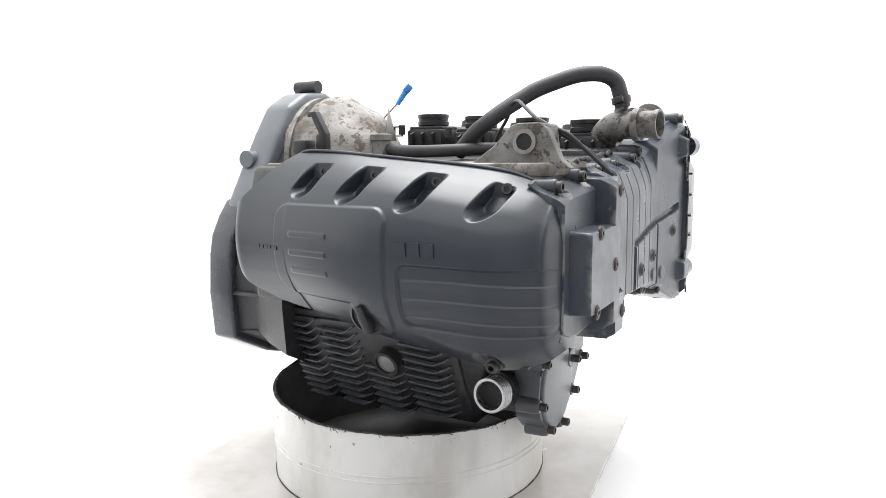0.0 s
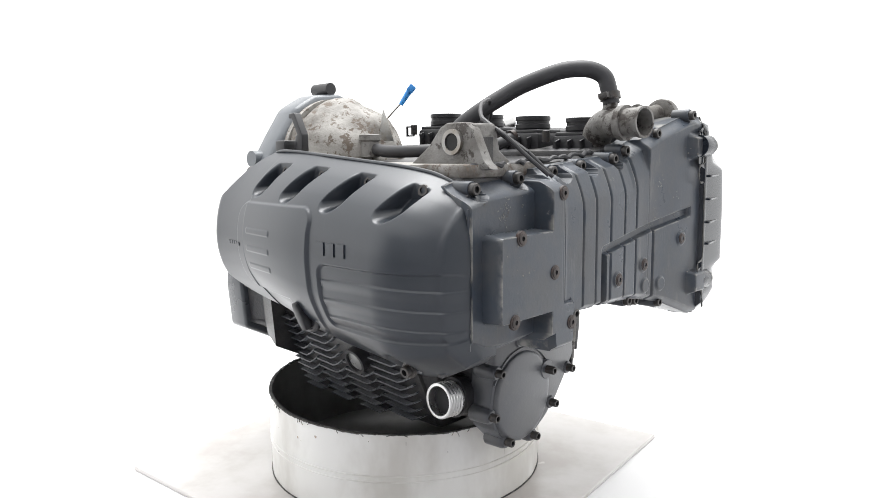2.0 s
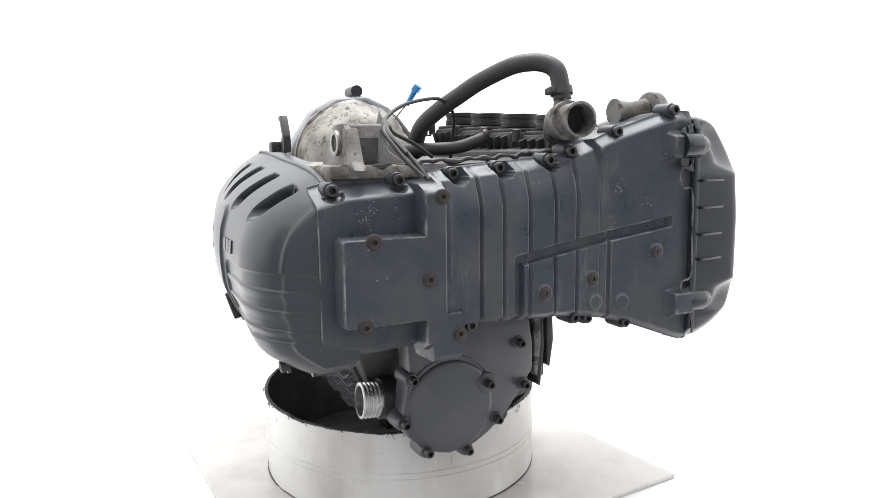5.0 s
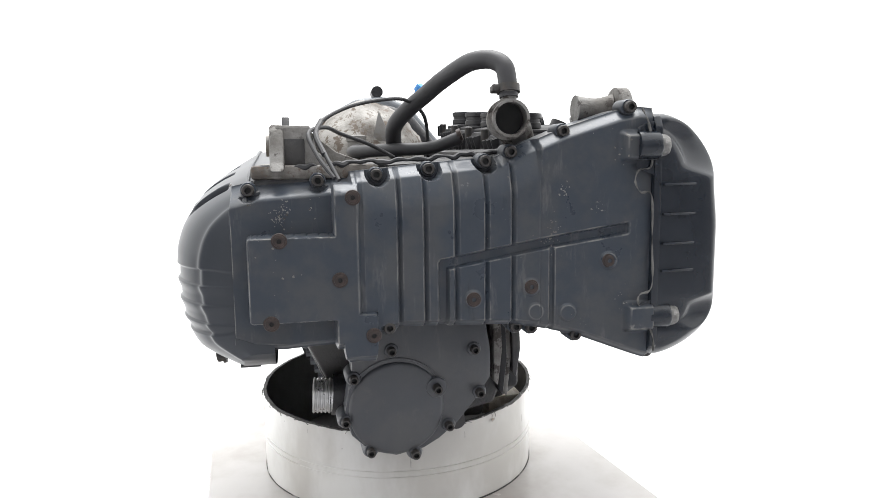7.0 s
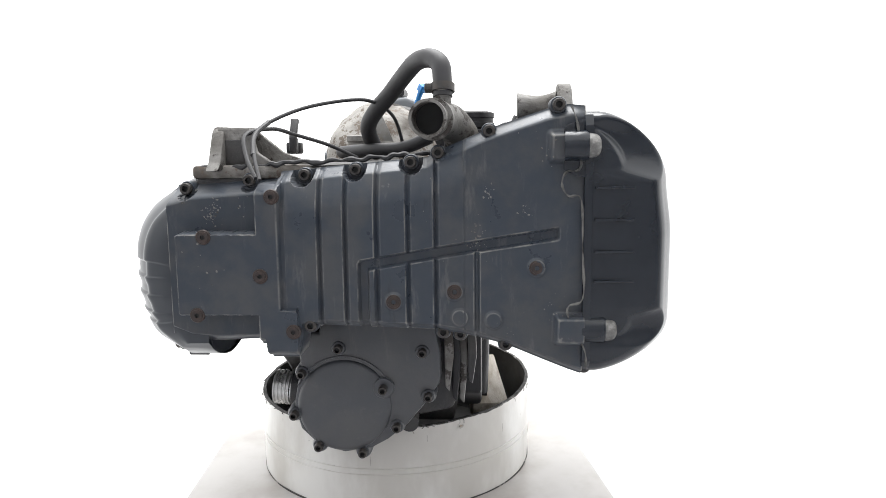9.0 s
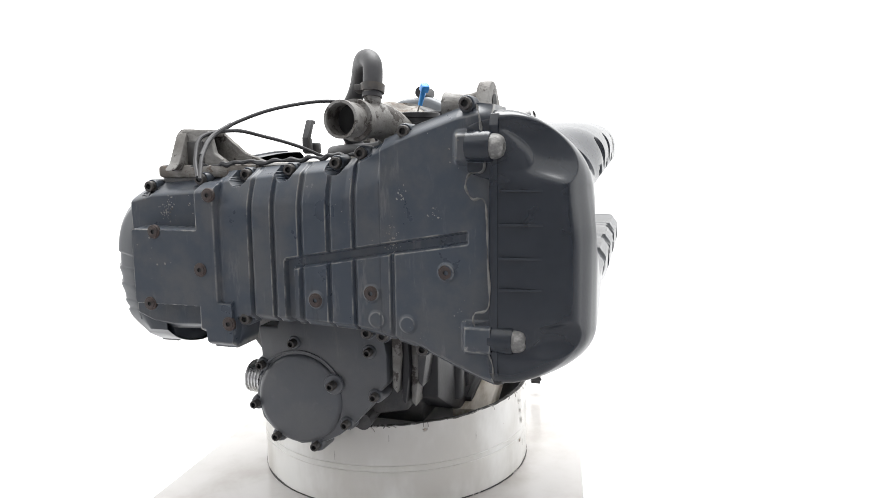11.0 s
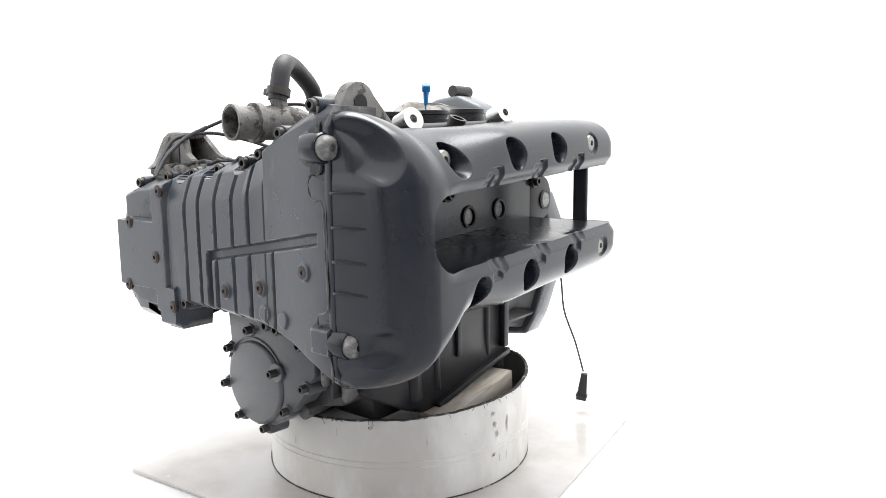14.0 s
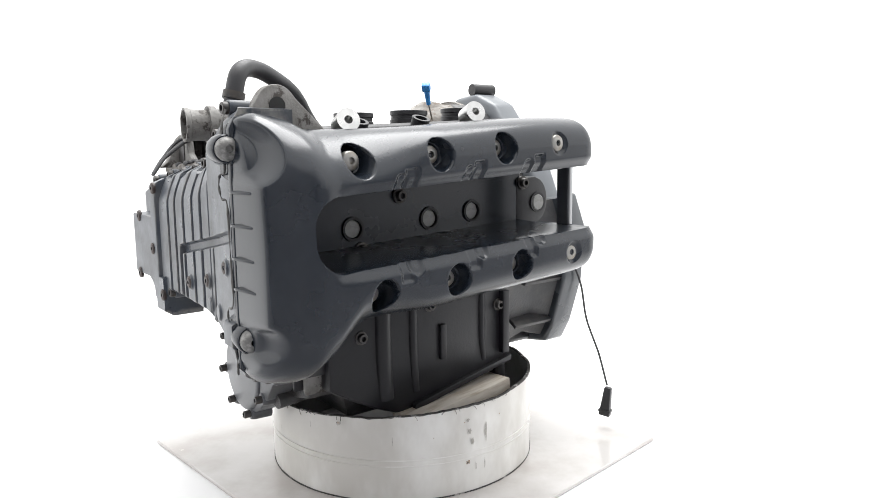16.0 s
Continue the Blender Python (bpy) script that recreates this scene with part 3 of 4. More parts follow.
for u0, w0, d0 in ((-0.179, 0.083, -0.325), (-0.124, 0.044, -0.325), (-0.189, 0.005, -0.325), (-0.110, 0.122, -0.325), (-0.093, -0.012, -0.325),
                   (0.007, 0.018, -0.323), (0.067, 0.028, -0.3232), (0.146, 0.053, -0.3325)):
    part("bolt", torx_bolt, RUSTY, timing, "", along((u0, d0, w0), (0, -1, 0)))
for u0, d0, w0 in ((-0.207, -0.288, 0.129), (-0.141, -0.289, 0.137), (-0.084, -0.290, 0.142), (-0.032, -0.292, 0.147), (0.024, -0.300, 0.154), (0.051, -0.300, 0.163),
                   (0.101, -0.314, 0.183), (0.165, -0.329, 0.206), (0.193, -0.322, -0.046), (0.117, -0.314, -0.026), (0.072, -0.305, -0.018), (0.055, -0.305, -0.016), (-0.077, -0.315, -0.007)):
    part("bolt", hex_bolt, BOLT, timing, "", along((u0, d0, w0), (0, -1, 0)))
    part("bolt_boss", lathe("bolt_boss", [(0.0078, -0.022), (0.0078, -0.001), (0.0072, 0.0)], 18), PAINT, timing, "", along((u0, d0 - 0.0005, w0), (0, -1, 0)))

def chips(name, spots, relief, low, high, put, seed):
    """Flakes of bare metal lying on a cover, in clusters (a, b, spread, count)."""
    rnd = random.Random(seed)
    verts, faces = [], []
    for a0, b0, spread, count in spots:
        for _ in range(2 * count):
            a, q = a0 + rnd.gauss(0, 0.7 * spread), b0 + rnd.gauss(0, spread)
            r = rnd.uniform(0.0003, 0.0013) * (0.5 if rnd.random() < 0.6 else 1.0)
            ring_ = []
            for k in range(7):
                ang, rr = 2 * math.pi * k / 7, r * rnd.uniform(0.4, 1.3)
                x, y = np.array([[a + rr * math.cos(ang)]]), np.array([[q + rr * math.sin(ang)]])
                lo_, hi_ = np.interp(x, *zip(*low)), np.interp(x, *zip(*high))
                d = float(relief(x, y, lo_, hi_)[0, 0]) + 0.0003
                ring_.append(len(verts))
                verts.append(put(float(x[0, 0]), float(y[0, 0]), d))
            faces.append(tuple(ring_))
    return mesh(name, verts, faces, 0)


CHIP_SPOTS = [(-0.175, 0.108, 0.006, 26), (-0.180, 0.100, 0.004, 12), (0.10, 0.125, 0.003, 10), (0.135, 0.108, 0.005, 10), (0.088, 0.085, 0.008, 12), (0.09, 0.070, 0.006, 14), (0.15, 0.16, 0.012, 6),
              (-0.14, 0.13, 0.01, 6), (0.16, 0.01, 0.012, 8), (0.12, -0.005, 0.012, 6), (-0.19, 0.05, 0.02, 8), (-0.205, 0.125, 0.005, 8), (0.05, 0.10, 0.02, 6)]
chip = part("paint_chips", chips("paint_chips", CHIP_SPOTS, timing_relief, time_low, time_high, lambda a, b, d: (a, -0.276 - d, b), 3), ALLOY, timing, "pale flakes of chipped paint")
chip["kind"] = "stuff"
# gaskets of the timing cover
gasket_r = [(0.1925, -0.3425, -0.042), (0.1905, -0.3425, -0.024), (0.1755, -0.3425, 0.006), (0.1755, -0.3425, 0.018), (0.1885, -0.3425, 0.026), (0.1875, -0.3425, 0.07), (0.1855, -0.3425, 0.118), (0.1735, -0.3425, 0.122), (0.1675, -0.3425, 0.133), (0.1715, -0.3425, 0.144), (0.1845, -0.3425, 0.149), (0.1815, -0.3425, 0.185), (0.1765, -0.336, 0.204)]
part("gasket", tube("gasket", gasket_r, lambda s: 0.0009 + 0.0004 * math.sin(70 * s) + 0.0002 * math.sin(173 * s), 6, 8), SEAL, engine, "grey squeezed-out sealant line")

# crankcase and head
part("crankcase", prism("crankcase", [(-0.205, -0.018), (-0.215, 0.10), (-0.20, 0.148), (0.06, 0.158), (0.06, -0.008)], -0.276, 0.11, "v", 0.006), DIRTY, engine, "grimy black crankcase")
part("cylinder_block", prism("cylinder_block", [(0.04, -0.02), (0.10, -0.010), (0.148, 0.014), (0.148, 0.165), (0.14, 0.178), (0.04, 0.165)], -0.276, 0.035, "v", 0.006), DIRTY, engine, "black cylinder block")
part("oil_pan", taper("oil_pan", (-0.105, -0.150, 0.060, 0.112), (-0.165, -0.20, 0.085, 0.112), -0.172, -0.035), DIRTY, engine, "black finned oil pan")

# lower round cover
LOWER = [(-0.113, -0.036), (-0.088, -0.036), (-0.082, -0.012), (0.04, -0.014), (0.048, -0.060), (0.048, -0.092), (0.030, -0.118), (0.010, -0.142), (-0.012, -0.160), (-0.030, -0.170), (-0.062, -0.176), (-0.092, -0.168), (-0.112, -0.148), (-0.119, -0.12), (-0.114, -0.095), (-0.110, -0.07)]
low_cover = part("pump_cover", prism("pump_cover", LOWER, -0.238, -0.205, "v", 0.003), LOWP, engine, "flat black lower cover with round boss")
part("round_boss", lathe("round_boss", [(0.0535, -0.004), (0.0535, 0.0), (0.0525, 0.0018), (0.050, 0.0032), (0.047, 0.0038), (0.0, 0.0038)], 56), LOWP, low_cover, "", along((-0.061, -0.238, -0.120), (0, -1, 0)))
part("bolt_boss", lathe("bolt_boss", [(0.012, -0.004), (0.012, 0.004), (0.011, 0.005)], 20), LOWP, low_cover, "", along((-0.016, -0.238, -0.098), (0, -1, 0)))
pump_lug = lathe("bolt_boss", [(0.0098, -0.026), (0.0092, -0.004), (0.0080, 0.0), (0.0070, 0.0014)], 18)
hollow = [(-0.061 + 0.0575 * math.cos(radians(q)), -0.2388, -0.120 + 0.0575 * math.sin(radians(q))) for q in range(25, 156, 10)]
part("raised_arc", tube("raised_arc", hollow, lambda k: 0.0011, 8, 4), LOWP, low_cover)
for u0, d0, w0, r0 in ((0.011, -0.225, -0.146, 0.0105), (0.031, -0.205, -0.123, 0.0115)):
    part("casting_lug", tube("casting_lug", [(u0, d0, w0), (u0 - 0.002, d0 + 0.07, w0 + 0.006)], r0, 18, 4), DIRTY, engine)
for u0, w0 in ((-0.066, -0.053), (0.028, -0.057), (-0.016, -0.098), (-0.091, -0.167), (-0.041, -0.174), (-0.002, -0.144), (-0.118, -0.13), (-0.108, -0.082), (0.034, -0.108)):
    part("bolt_boss", pump_lug, LOWP, low_cover, "", along((u0, -0.2385, w0), (0, -1, 0)))
    part("bolt", long_bolt, BOLT, low_cover, "", along((u0, -0.2425 if (u0, w0) != (-0.016, -0.098) else -0.248, w0), (0, -1, 0)))
part("pump_housing", prism("pump_housing", [(-0.105, -0.02), (0.075, -0.02), (0.080, -0.09), (0.060, -0.135), (0.0, -0.148), (-0.05, -0.156), (-0.1, -0.150), (-0.11, -0.1)], -0.206, -0.12, "v", 0.004), DIRTY, engine, "dirty black casting behind the lower cover")

# fins on the oil pan
def fin_mesh(v0, v1, reach):
    n = 6
    verts, faces = [], []
    for i in range(n + 1):
        s = i / n
        v = v0 + (v1 - v0) * s
        drop = -0.004 * s if s < 0.72 else -0.004 * 0.72 + 0.011 * (s - 0.72) / 0.28
        for u, w in ((0.006, 0.0014), (-reach, 0.0007), (-reach, -0.0007), (0.006, -0.0014)):
            verts.append((u, v, w + drop))
    for i in range(n):
        for k in range(4):
            l = (k + 1) % 4
            faces.append((i * 4 + k, i * 4 + l, (i + 1) * 4 + l, (i + 1) * 4 + k))
    faces += [(0, 1, 2, 3), tuple(n * 4 + k for k in (3, 2, 1, 0))]
    return mesh("fin", verts, faces, 30)


FINS = part("fin_field", taper("fin_field", (-0.112, -0.15, -0.08, 0.105), (-0.166, -0.15, -0.10, 0.105), -0.168, -0.045, 0.003), DIRTY, engine, "black cooling-fin field")
columns = [(0.098, 0.047), (0.043, -0.012), (-0.016, -0.072), (-0.076, -0.140)]
for c, (v0, v1) in enumerate(columns):
    fm = fin_mesh(v0, v1, 0.009)
    for k in range(11):
        w0 = -0.054 - 0.0108 * k - 0.003 * c
        if c == 2 and k < 4 or w0 < -0.17:
            continue
        u0 = -0.166 + (-(w0 + 0.045)) / 0.123 * 0.054
        part("fin", fm, LOWP, FINS, "", Matrix.Translation((u0, 0, w0)))
part("sight_glass_rim", ring("sight_glass_rim", [(0.0135, -0.004), (0.0175, -0.004), (0.0175, 0.012), (0.0135, 0.012)], 32), DIRTY, engine, "", along((-0.150, -0.054, -0.090), (-0.92, 0, -0.35)))
part("sight_glass", lathe("sight_glass", [(0.0136, -0.003), (0.0136, 0.008), (0.012, 0.009)], 28), GLASS, engine, "grey oil sight glass", along((-0.150, -0.054, -0.090), (-0.92, 0, -0.35)))

# oil pipe stub
stub = part("pipe_stub", ring("pipe_stub", [(0.0170, -0.05), (0.0188, -0.05)] + [(r, -0.021 + 0.0044 * k + d) for k in range(5) for r, d in ((0.0188, 0.0), (0.0205, 0.0012), (0.0205, 0.0024), (0.0188, 0.0036))] + [(0.0200, 0.0), (0.0170, 0.0)], 40),
            BRIGHT, engine, "shiny threaded pipe stub", along((-0.152, -0.190, -0.114), (-1, 0.05, 0.06)))
part("pipe_socket", tube("pipe_socket", [(-0.13, -0.190, -0.115), (-0.09, -0.19, -0.118)], 0.0235, 24, 4), DIRTY, engine)
part("pipe_shade", lathe("pipe_shade", [(0.0171, -0.012), (0.0171, -0.010)], 32), HOLE_SHADE, stub)

# head cover
def window(A, B):
    lo_ = 0.058 + 0.055 * np.clip(A + 0.27, 0, 1)
    hi_ = 0.124 + 0.065 * np.clip(A + 0.27, 0, 1)
    return round_box(A, (B - lo_) / (hi_ - lo_) * 0.068, -0.300, 0.30, 0.0, 0.068, 0.028)


PLUGS = ((-0.200, 0.083), (-0.098, 0.088), (-0.034, 0.093), (0.078, 0.098))
TOPB = ((-0.252, 0.156), (-0.167, 0.161), (-0.082, 0.167), (-0.002, 0.172))
LOWB = ((-0.237, 0.031), (-0.151, 0.037), (-0.064, 0.043), (0.017, 0.049))


def head_relief(A, B, lo, hi):
    k = sstep(A, -0.25, -0.15)
    e = dome(hi - B, 0.065 - 0.031 * k) ** (1.3 - 0.75 * k) * dome(B - lo, 0.055 - 0.023 * k) ** (1.4 - 0.85 * k)
    e = e * flow(A, [(-0.341, 0.0), (-0.340, 0.50), (-0.3385, 0.69), (-0.335, 0.765), (-0.325, 0.85), (-0.31, 0.945), (-0.295, 0.99), (-0.26, 1.0)])
    h = (0.078 - 0.006 * sstep(B, 0.08, 0.14)) * e * (0.895 + 0.105 * dome(0.0635 - A, 0.016))
    # hollows round the upper and lower dome screws
    h -= 0.030 * sstep(0.030 - np.hypot(A + 0.347, (B - 0.166) * 0.9), 0, 0.012)
    h -= 0.026 * sstep(0.019 - np.hypot(A + 0.343, (B + 0.004) * 0.9), 0, 0.010)
    # bars bulge away from the window
    d = window(A, B)
    h -= 0.007 * (1 - sstep(d, 0.0, 0.013)) * sstep(A, -0.29, -0.25)
    # bolt pockets
    for v0, w0 in TOPB + LOWB:
        r = np.hypot(A - v0 - 0.006, (B - w0) * 0.92)
        dp, big = (0.024 if v0 < -0.2 else 0.018, 0.0158) if v0 < -0.03 else (0.003, 0.0130)
        h -= dp * sstep(big - r, 0.0, 0.0048)
    for v0, w0 in ((-0.207, 0.137), (-0.124, 0.143), (-0.043, 0.148)):
        h -= 0.0034 * sstep(0.0088 - np.hypot(A - v0, np.maximum(B - w0, 0)), 0, 0.0045) * sstep(0.022 - d, 0, 0.005)
    for v0, w0 in ((-0.196, 0.055), (-0.112, 0.062), (-0.027, 0.069)):
        h -= 0.0034 * sstep(0.0088 - np.hypot(A - v0, np.minimum(B - w0, 0)), 0, 0.0045) * sstep(0.022 - d, 0, 0.005)
    # valley with the plug wells
    h = h + (-0.036 - h) * sstep(-d, -0.0012, 0.0022)
    for v0, w0 in PLUGS:
        h -= 0.006 * sstep(0.013 - np.hypot(A - v0, B - w0), 0, 0.002) * (d < 0)
    return h


head_low = [(-0.341, -0.026), (-0.337, -0.040), (-0.325, -0.050), (-0.30, -0.054), (-0.28, -0.043), (-0.25, -0.016), (-0.22, -0.004), (-0.1, 0.008), (0.0, 0.014), (0.053, 0.0185), (0.059, 0.0205), (0.062, 0.024)]
head_high = [(-0.341, 0.184), (-0.336, 0.195), (-0.322, 0.2), (-0.295, 0.195), (-0.27, 0.186), (-0.2, 0.188), (0.040, 0.203), (0.053, 0.203), (0.059, 0.201), (0.062, 0.197)]
head = part("head_cover", shell("head_cover", spaced(-0.341, 0.062, 490, 0.35), head_low, head_high, 280, head_relief,
                                lambda a, b, d: (0.203 + d, a, b), -0.013, keep=lambda a, b: not (a > 0.046 and window(a, b) < 0.0012)),
            SATIN, engine, "satin black head cover with long open window")
# the post's lighter paint stands in for light reflected off its slant
part("post", prism("post", [(0.222, 0.056), (0.242, 0.054), (0.243, 0.057), (0.232, 0.074), (0.222, 0.074)], 0.066, 0.150, "w", 0.003), LOWP, head)
back_end = [(0.040, 0.070), (0.075, 0.072)] + [(0.075 + 0.022 * math.cos(q), 0.101 + 0.029 * math.sin(q)) for q in np.linspace(-1.4, 1.4, 12)] + [(0.075, 0.131), (0.040, 0.130)]
part("valley_back", prism("valley_back", back_end, 0.150, 0.1675, "u", 0.002), OILY, engine, "dark casting wall behind the open cover")
part("head_flange", prism("head_flange", [(-0.3418, -0.036), (-0.3418, 0.186), (-0.336, 0.197), (-0.28, 0.190), (-0.28, -0.045), (-0.329, -0.049)], 0.1885, 0.1965, "u", 0.001), SATIN, head)
dome_screw = lathe("dome_screw", [(0.0112, -0.012), (0.0112, -0.002), (0.0104, 0.002), (0.0085, 0.005), (0.0052, 0.0066), (0.0036, 0.0068), (0.0032, 0.003)], 28)
cover_screw = lathe("cover_screw", [(0.0095, -0.006), (0.0095, 0.001), (0.0085, 0.003), (0.005, 0.0042), (0.0034, 0.0042), (0.003, 0.001)], 24)
dome_screw.materials.append(SCREW)
cover_screw.materials.append(STEEL)
bright_screw = cover_screw.copy()
bright_screw.materials.clear()
bright_screw.materials.append(STEEL)
for u0, v0, w0 in ((0.205, -0.345, 0.168), (0.224, -0.338, -0.006)):
    part("screw_boss", lathe("screw_boss", [(0.0138, -0.020), (0.0138, 0.0), (0.0125, 0.002)], 28), SATIN, head, "", along((u0 - 0.015, v0 + 0.003, w0), (1, -0.12, 0)))
    part("dome_screw", dome_screw, STEEL, head, "worn bare steel dome screw", along((u0 - 0.009, v0 + 0.002, w0), (1, -0.12, 0)))
for v0, w0 in TOPB + LOWB:
    end = v0 > -0.03
    part("cover_screw", bright_screw if end else cover_screw, BOLT, head, "", along(((0.270 if w0 > 0.1 else 0.275) if end else (0.255 if w0 > 0.1 else 0.260) - (0.009 if v0 < -0.2 else 0.0), v0 + 0.004, w0), (1, 0, 0.05)))
for v0, w0 in PLUGS:
    part("plug_well", lathe("plug_well", [(0.0100, -0.006), (0.0100, 0.002), (0.009, 0.003)], 22), GLASS, head, "grey plug-well disc", along((0.1635 if v0 < 0.05 else 0.1675, v0, w0), (1, 0, 0)))
    part("plug_rim", ring("plug_rim", [(0.0098, -0.004), (0.0135, -0.004), (0.0130, 0.0035), (0.0104, 0.0035)], 28), OILY, head, "", along((0.166, v0, w0), (1, 0, 0)))
for v0, w0 in ((-0.140, 0.116), (0.050, 0.124), (-0.190, 0.060)):
    part("bolt", flange_bolt, BOLT, head, "", along((0.169, v0, w0), (1, 0, 0)))
for k, w0 in enumerate((0.128, 0.098, 0.068, 0.040)):
    part("rib", prism("rib", [(0.198, -0.3455), (0.203, -0.3455), (0.236, -0.3405), (0.236, -0.334), (0.198, -0.334)], w0, w0 + 0.0028, "w", 0.0009), SATIN, head)

# side wall below the head, seen under the cover
part("block_side", prism("block_side", [(-0.195, -0.12), (-0.195, -0.008), (0.085, 0.005), (0.092, -0.130), (-0.02, -0.160), (-0.09, -0.172), (-0.13, -0.156), (-0.16, -0.140)], 0.04, 0.095, "u", 0.005), OILY, engine, "black lower block side")
part("rib", box("rib", (0.093, -0.030, -0.11), (0.100, -0.020, -0.062), 0.0015), OILY, engine)
part("rib", box("rib", (0.093, 0.078, -0.12), (0.104, 0.090, -0.03), 0.0015), OILY, engine)
part("lip", prism("lip", [(-0.075, -0.1685), (-0.075, -0.160), (0.095, -0.124), (0.095, -0.132)], 0.06, 0.103, "u", 0.001), OILY, engine)
part("bolt", long_bolt, BOLT, engine, "", along((0.067, 0.092, -0.160), (1, 0, 0)))

for u0, v0, w0, w1, mt in ((0.060, -0.215, -0.120, -0.03, OILY), (0.068, -0.205, -0.125, -0.025, ALLOY), (0.052, -0.222, -0.105, -0.02, ALLOY), (0.078, -0.21, -0.10, -0.03, DIRTY)):
    part("casting_rib", prism("casting_rib", [(u0, w1), (u0 + 0.009, w1), (u0 + 0.011, (w0 + w1) / 2), (u0 + 0.006, w0), (u0 + 0.001, w0 + 0.006)], v0 - 0.012, v0 + 0.03, "v", 0.002), mt, engine)
for v0, r0 in ((-0.118, 0.011), (-0.072, 0.006), (0.045, 0.005)):
    part("side_rib", tube("side_rib", [(0.094, v0, -0.015), (0.094, v0, -0.09), (0.092, v0 + 0.004, -0.145 if v0 < 0 else -0.125)], r0, 14, 4), OILY, engine)
for v0, w0 in ((-0.045, -0.034), (0.075, -0.05), (-0.15, -0.06)):
    part("bolt", flange_bolt, BOLT, engine, "", along((0.0955, v0, w0), (1, 0, 0)))
part("sump_lug", tube("sump_lug", [(0.088, 0.082, -0.13), (0.088, 0.084, -0.165)], 0.009, 14, 3), OILY, engine)
# bell housing
BELL_TOP = [(-0.172, 0.118), (-0.186, 0.095), (0.12, 0.095), (0.10, 0.14), (0.045, 0.205), (0.02, 0.235), (-0.02, 0.252), (-0.065, 0.248), (-0.102, 0.228), (-0.128, 0.19), (-0.153, 0.15)]
BELL_LOW = [(-0.120, 0.10), (-0.1365, 0.079), (-0.152, 0.052), (-0.158, 0.0245), (-0.162, -0.03), (-0.157, -0.093), (-0.09, -0.128), (-0.03, -0.146), (0.066, -0.132), (0.083, -0.10), (0.105, -0.03), (0.11, 0.05), (0.09, 0.10)]
bell_part = part("bell_housing", prism("bell_housing", BELL_LOW, 0.200, 0.243, "v", 0.005, 3), BELLP, engine, "dark grey bell housing with wide flange")


def loft(name, rings):
    """Skins equal-length outlines (v, points in u and w) one after another."""
    n = len(rings[0][1])
    verts = [(a, v, b) for v, pts in rings for a, b in pts]
    faces = [(k * n + i, k * n + (i + 1) % n, (k + 1) * n + (i + 1) % n, (k + 1) * n + i) for k in range(len(rings) - 1) for i in range(n)]
    return mesh(name, verts, faces + [tuple(range(n)), tuple((len(rings) - 1) * n + i for i in range(n))], 40)


drawn = lambda k, du: [(-0.03 + (a + 0.03) * k + du, 0.0 + b * k) for a, b in BELL_LOW]
part("bell_neck", loft("bell_neck", [(0.085, drawn(1.02, -0.022)), (0.13, drawn(0.95, -0.014)), (0.17, drawn(0.86, -0.004)), (0.205, drawn(0.93, 0.0))]), DIRTY, bell_part)
part("slot_shade", box("slot_shade", (-0.153, 0.1985, 0.010), (-0.138, 0.2012, 0.030), 0.0006), HOLE_SHADE, bell_part)
for a0, w0, a1, w1 in ((-0.158, -0.030, -0.130, -0.026), (-0.150, -0.085, -0.125, -0.072), (-0.092, -0.124, -0.080, -0.100), (-0.030, -0.142, -0.026, -0.115), (0.030, -0.135, 0.022, -0.11), (0.078, -0.098, 0.058, -0.085), (0.098, -0.03, 0.075, -0.026)):
    part("rib", prism("rib", [(a0, w0), (a0 + 0.003, w0 + 0.005), (a1 + 0.003, w1 + 0.005), (a1, w1)], 0.125, 0.203, "v", 0.001), DIRTY, bell_part)
part("clutch_cover", prism("clutch_cover", BELL_TOP, 0.132, 0.178, "v", 0.008, 3), SHEEN_GREY, engine, "upper housing in blue-grey lightened for its sheen")
part("cover_neck", prism("cover_neck", [(-0.03 + (a + 0.03) * 0.9, 0.09 + (b - 0.09) * 0.9) for a, b in BELL_TOP], 0.085, 0.134, "v", 0.010, 3), DIRTY, engine)
part("breather_cap", tube("breather_cap", [(-0.033, 0.138, 0.2585), (-0.031, 0.178, 0.2585)], 0.0092, 20, 4), PLASTIC, engine, "black rubber breather cap")
part("pivot_stub", tube("pivot_stub", [(-0.120, 0.165, 0.156), (-0.158, 0.163, 0.157)], 0.0115, 18, 3), SHEEN_GREY, engine)


def lump(name, centre, radii, seg=56, rows=36, rough=0.06):
    verts, faces = [], []
    for j in range(rows + 1):
        b = math.pi * j / rows
        for i in range(seg):
            a = 2 * math.pi * i / seg
            d = Vector((math.sin(b) * math.cos(a), math.sin(b) * math.sin(a), math.cos(b)))
            k = 1 + rough * noise.noise(d * 2.2) + 0.45 * rough * noise.noise(d * 6) + 0.25 * rough * noise.noise(d * 15)
            verts.append((centre[0] + radii[0] * k * d.x, centre[1] + radii[1] * k * d.y, centre[2] + radii[2] * k * d.z))
    for j in range(rows):
        for i in range(seg):
            k = (i + 1) % seg
            faces.append((j * seg + i, j * seg + k, (j + 1) * seg + k, (j + 1) * seg + i))
    return mesh(name, verts, faces, 80)


part("starter_dome", lump("starter_dome", (-0.055, 0.085, 0.150), (0.085, 0.085, 0.088)), GREASE, engine, "greasy stained alloy dome")
part("dome_rib", ring("dome_rib", [(0.080, -0.004), (0.0885, -0.004), (0.0885, 0.004), (0.080, 0.004)], 56), GREASE, engine, "", along((-0.053, 0.108, 0.152), (0, 1, 0)))
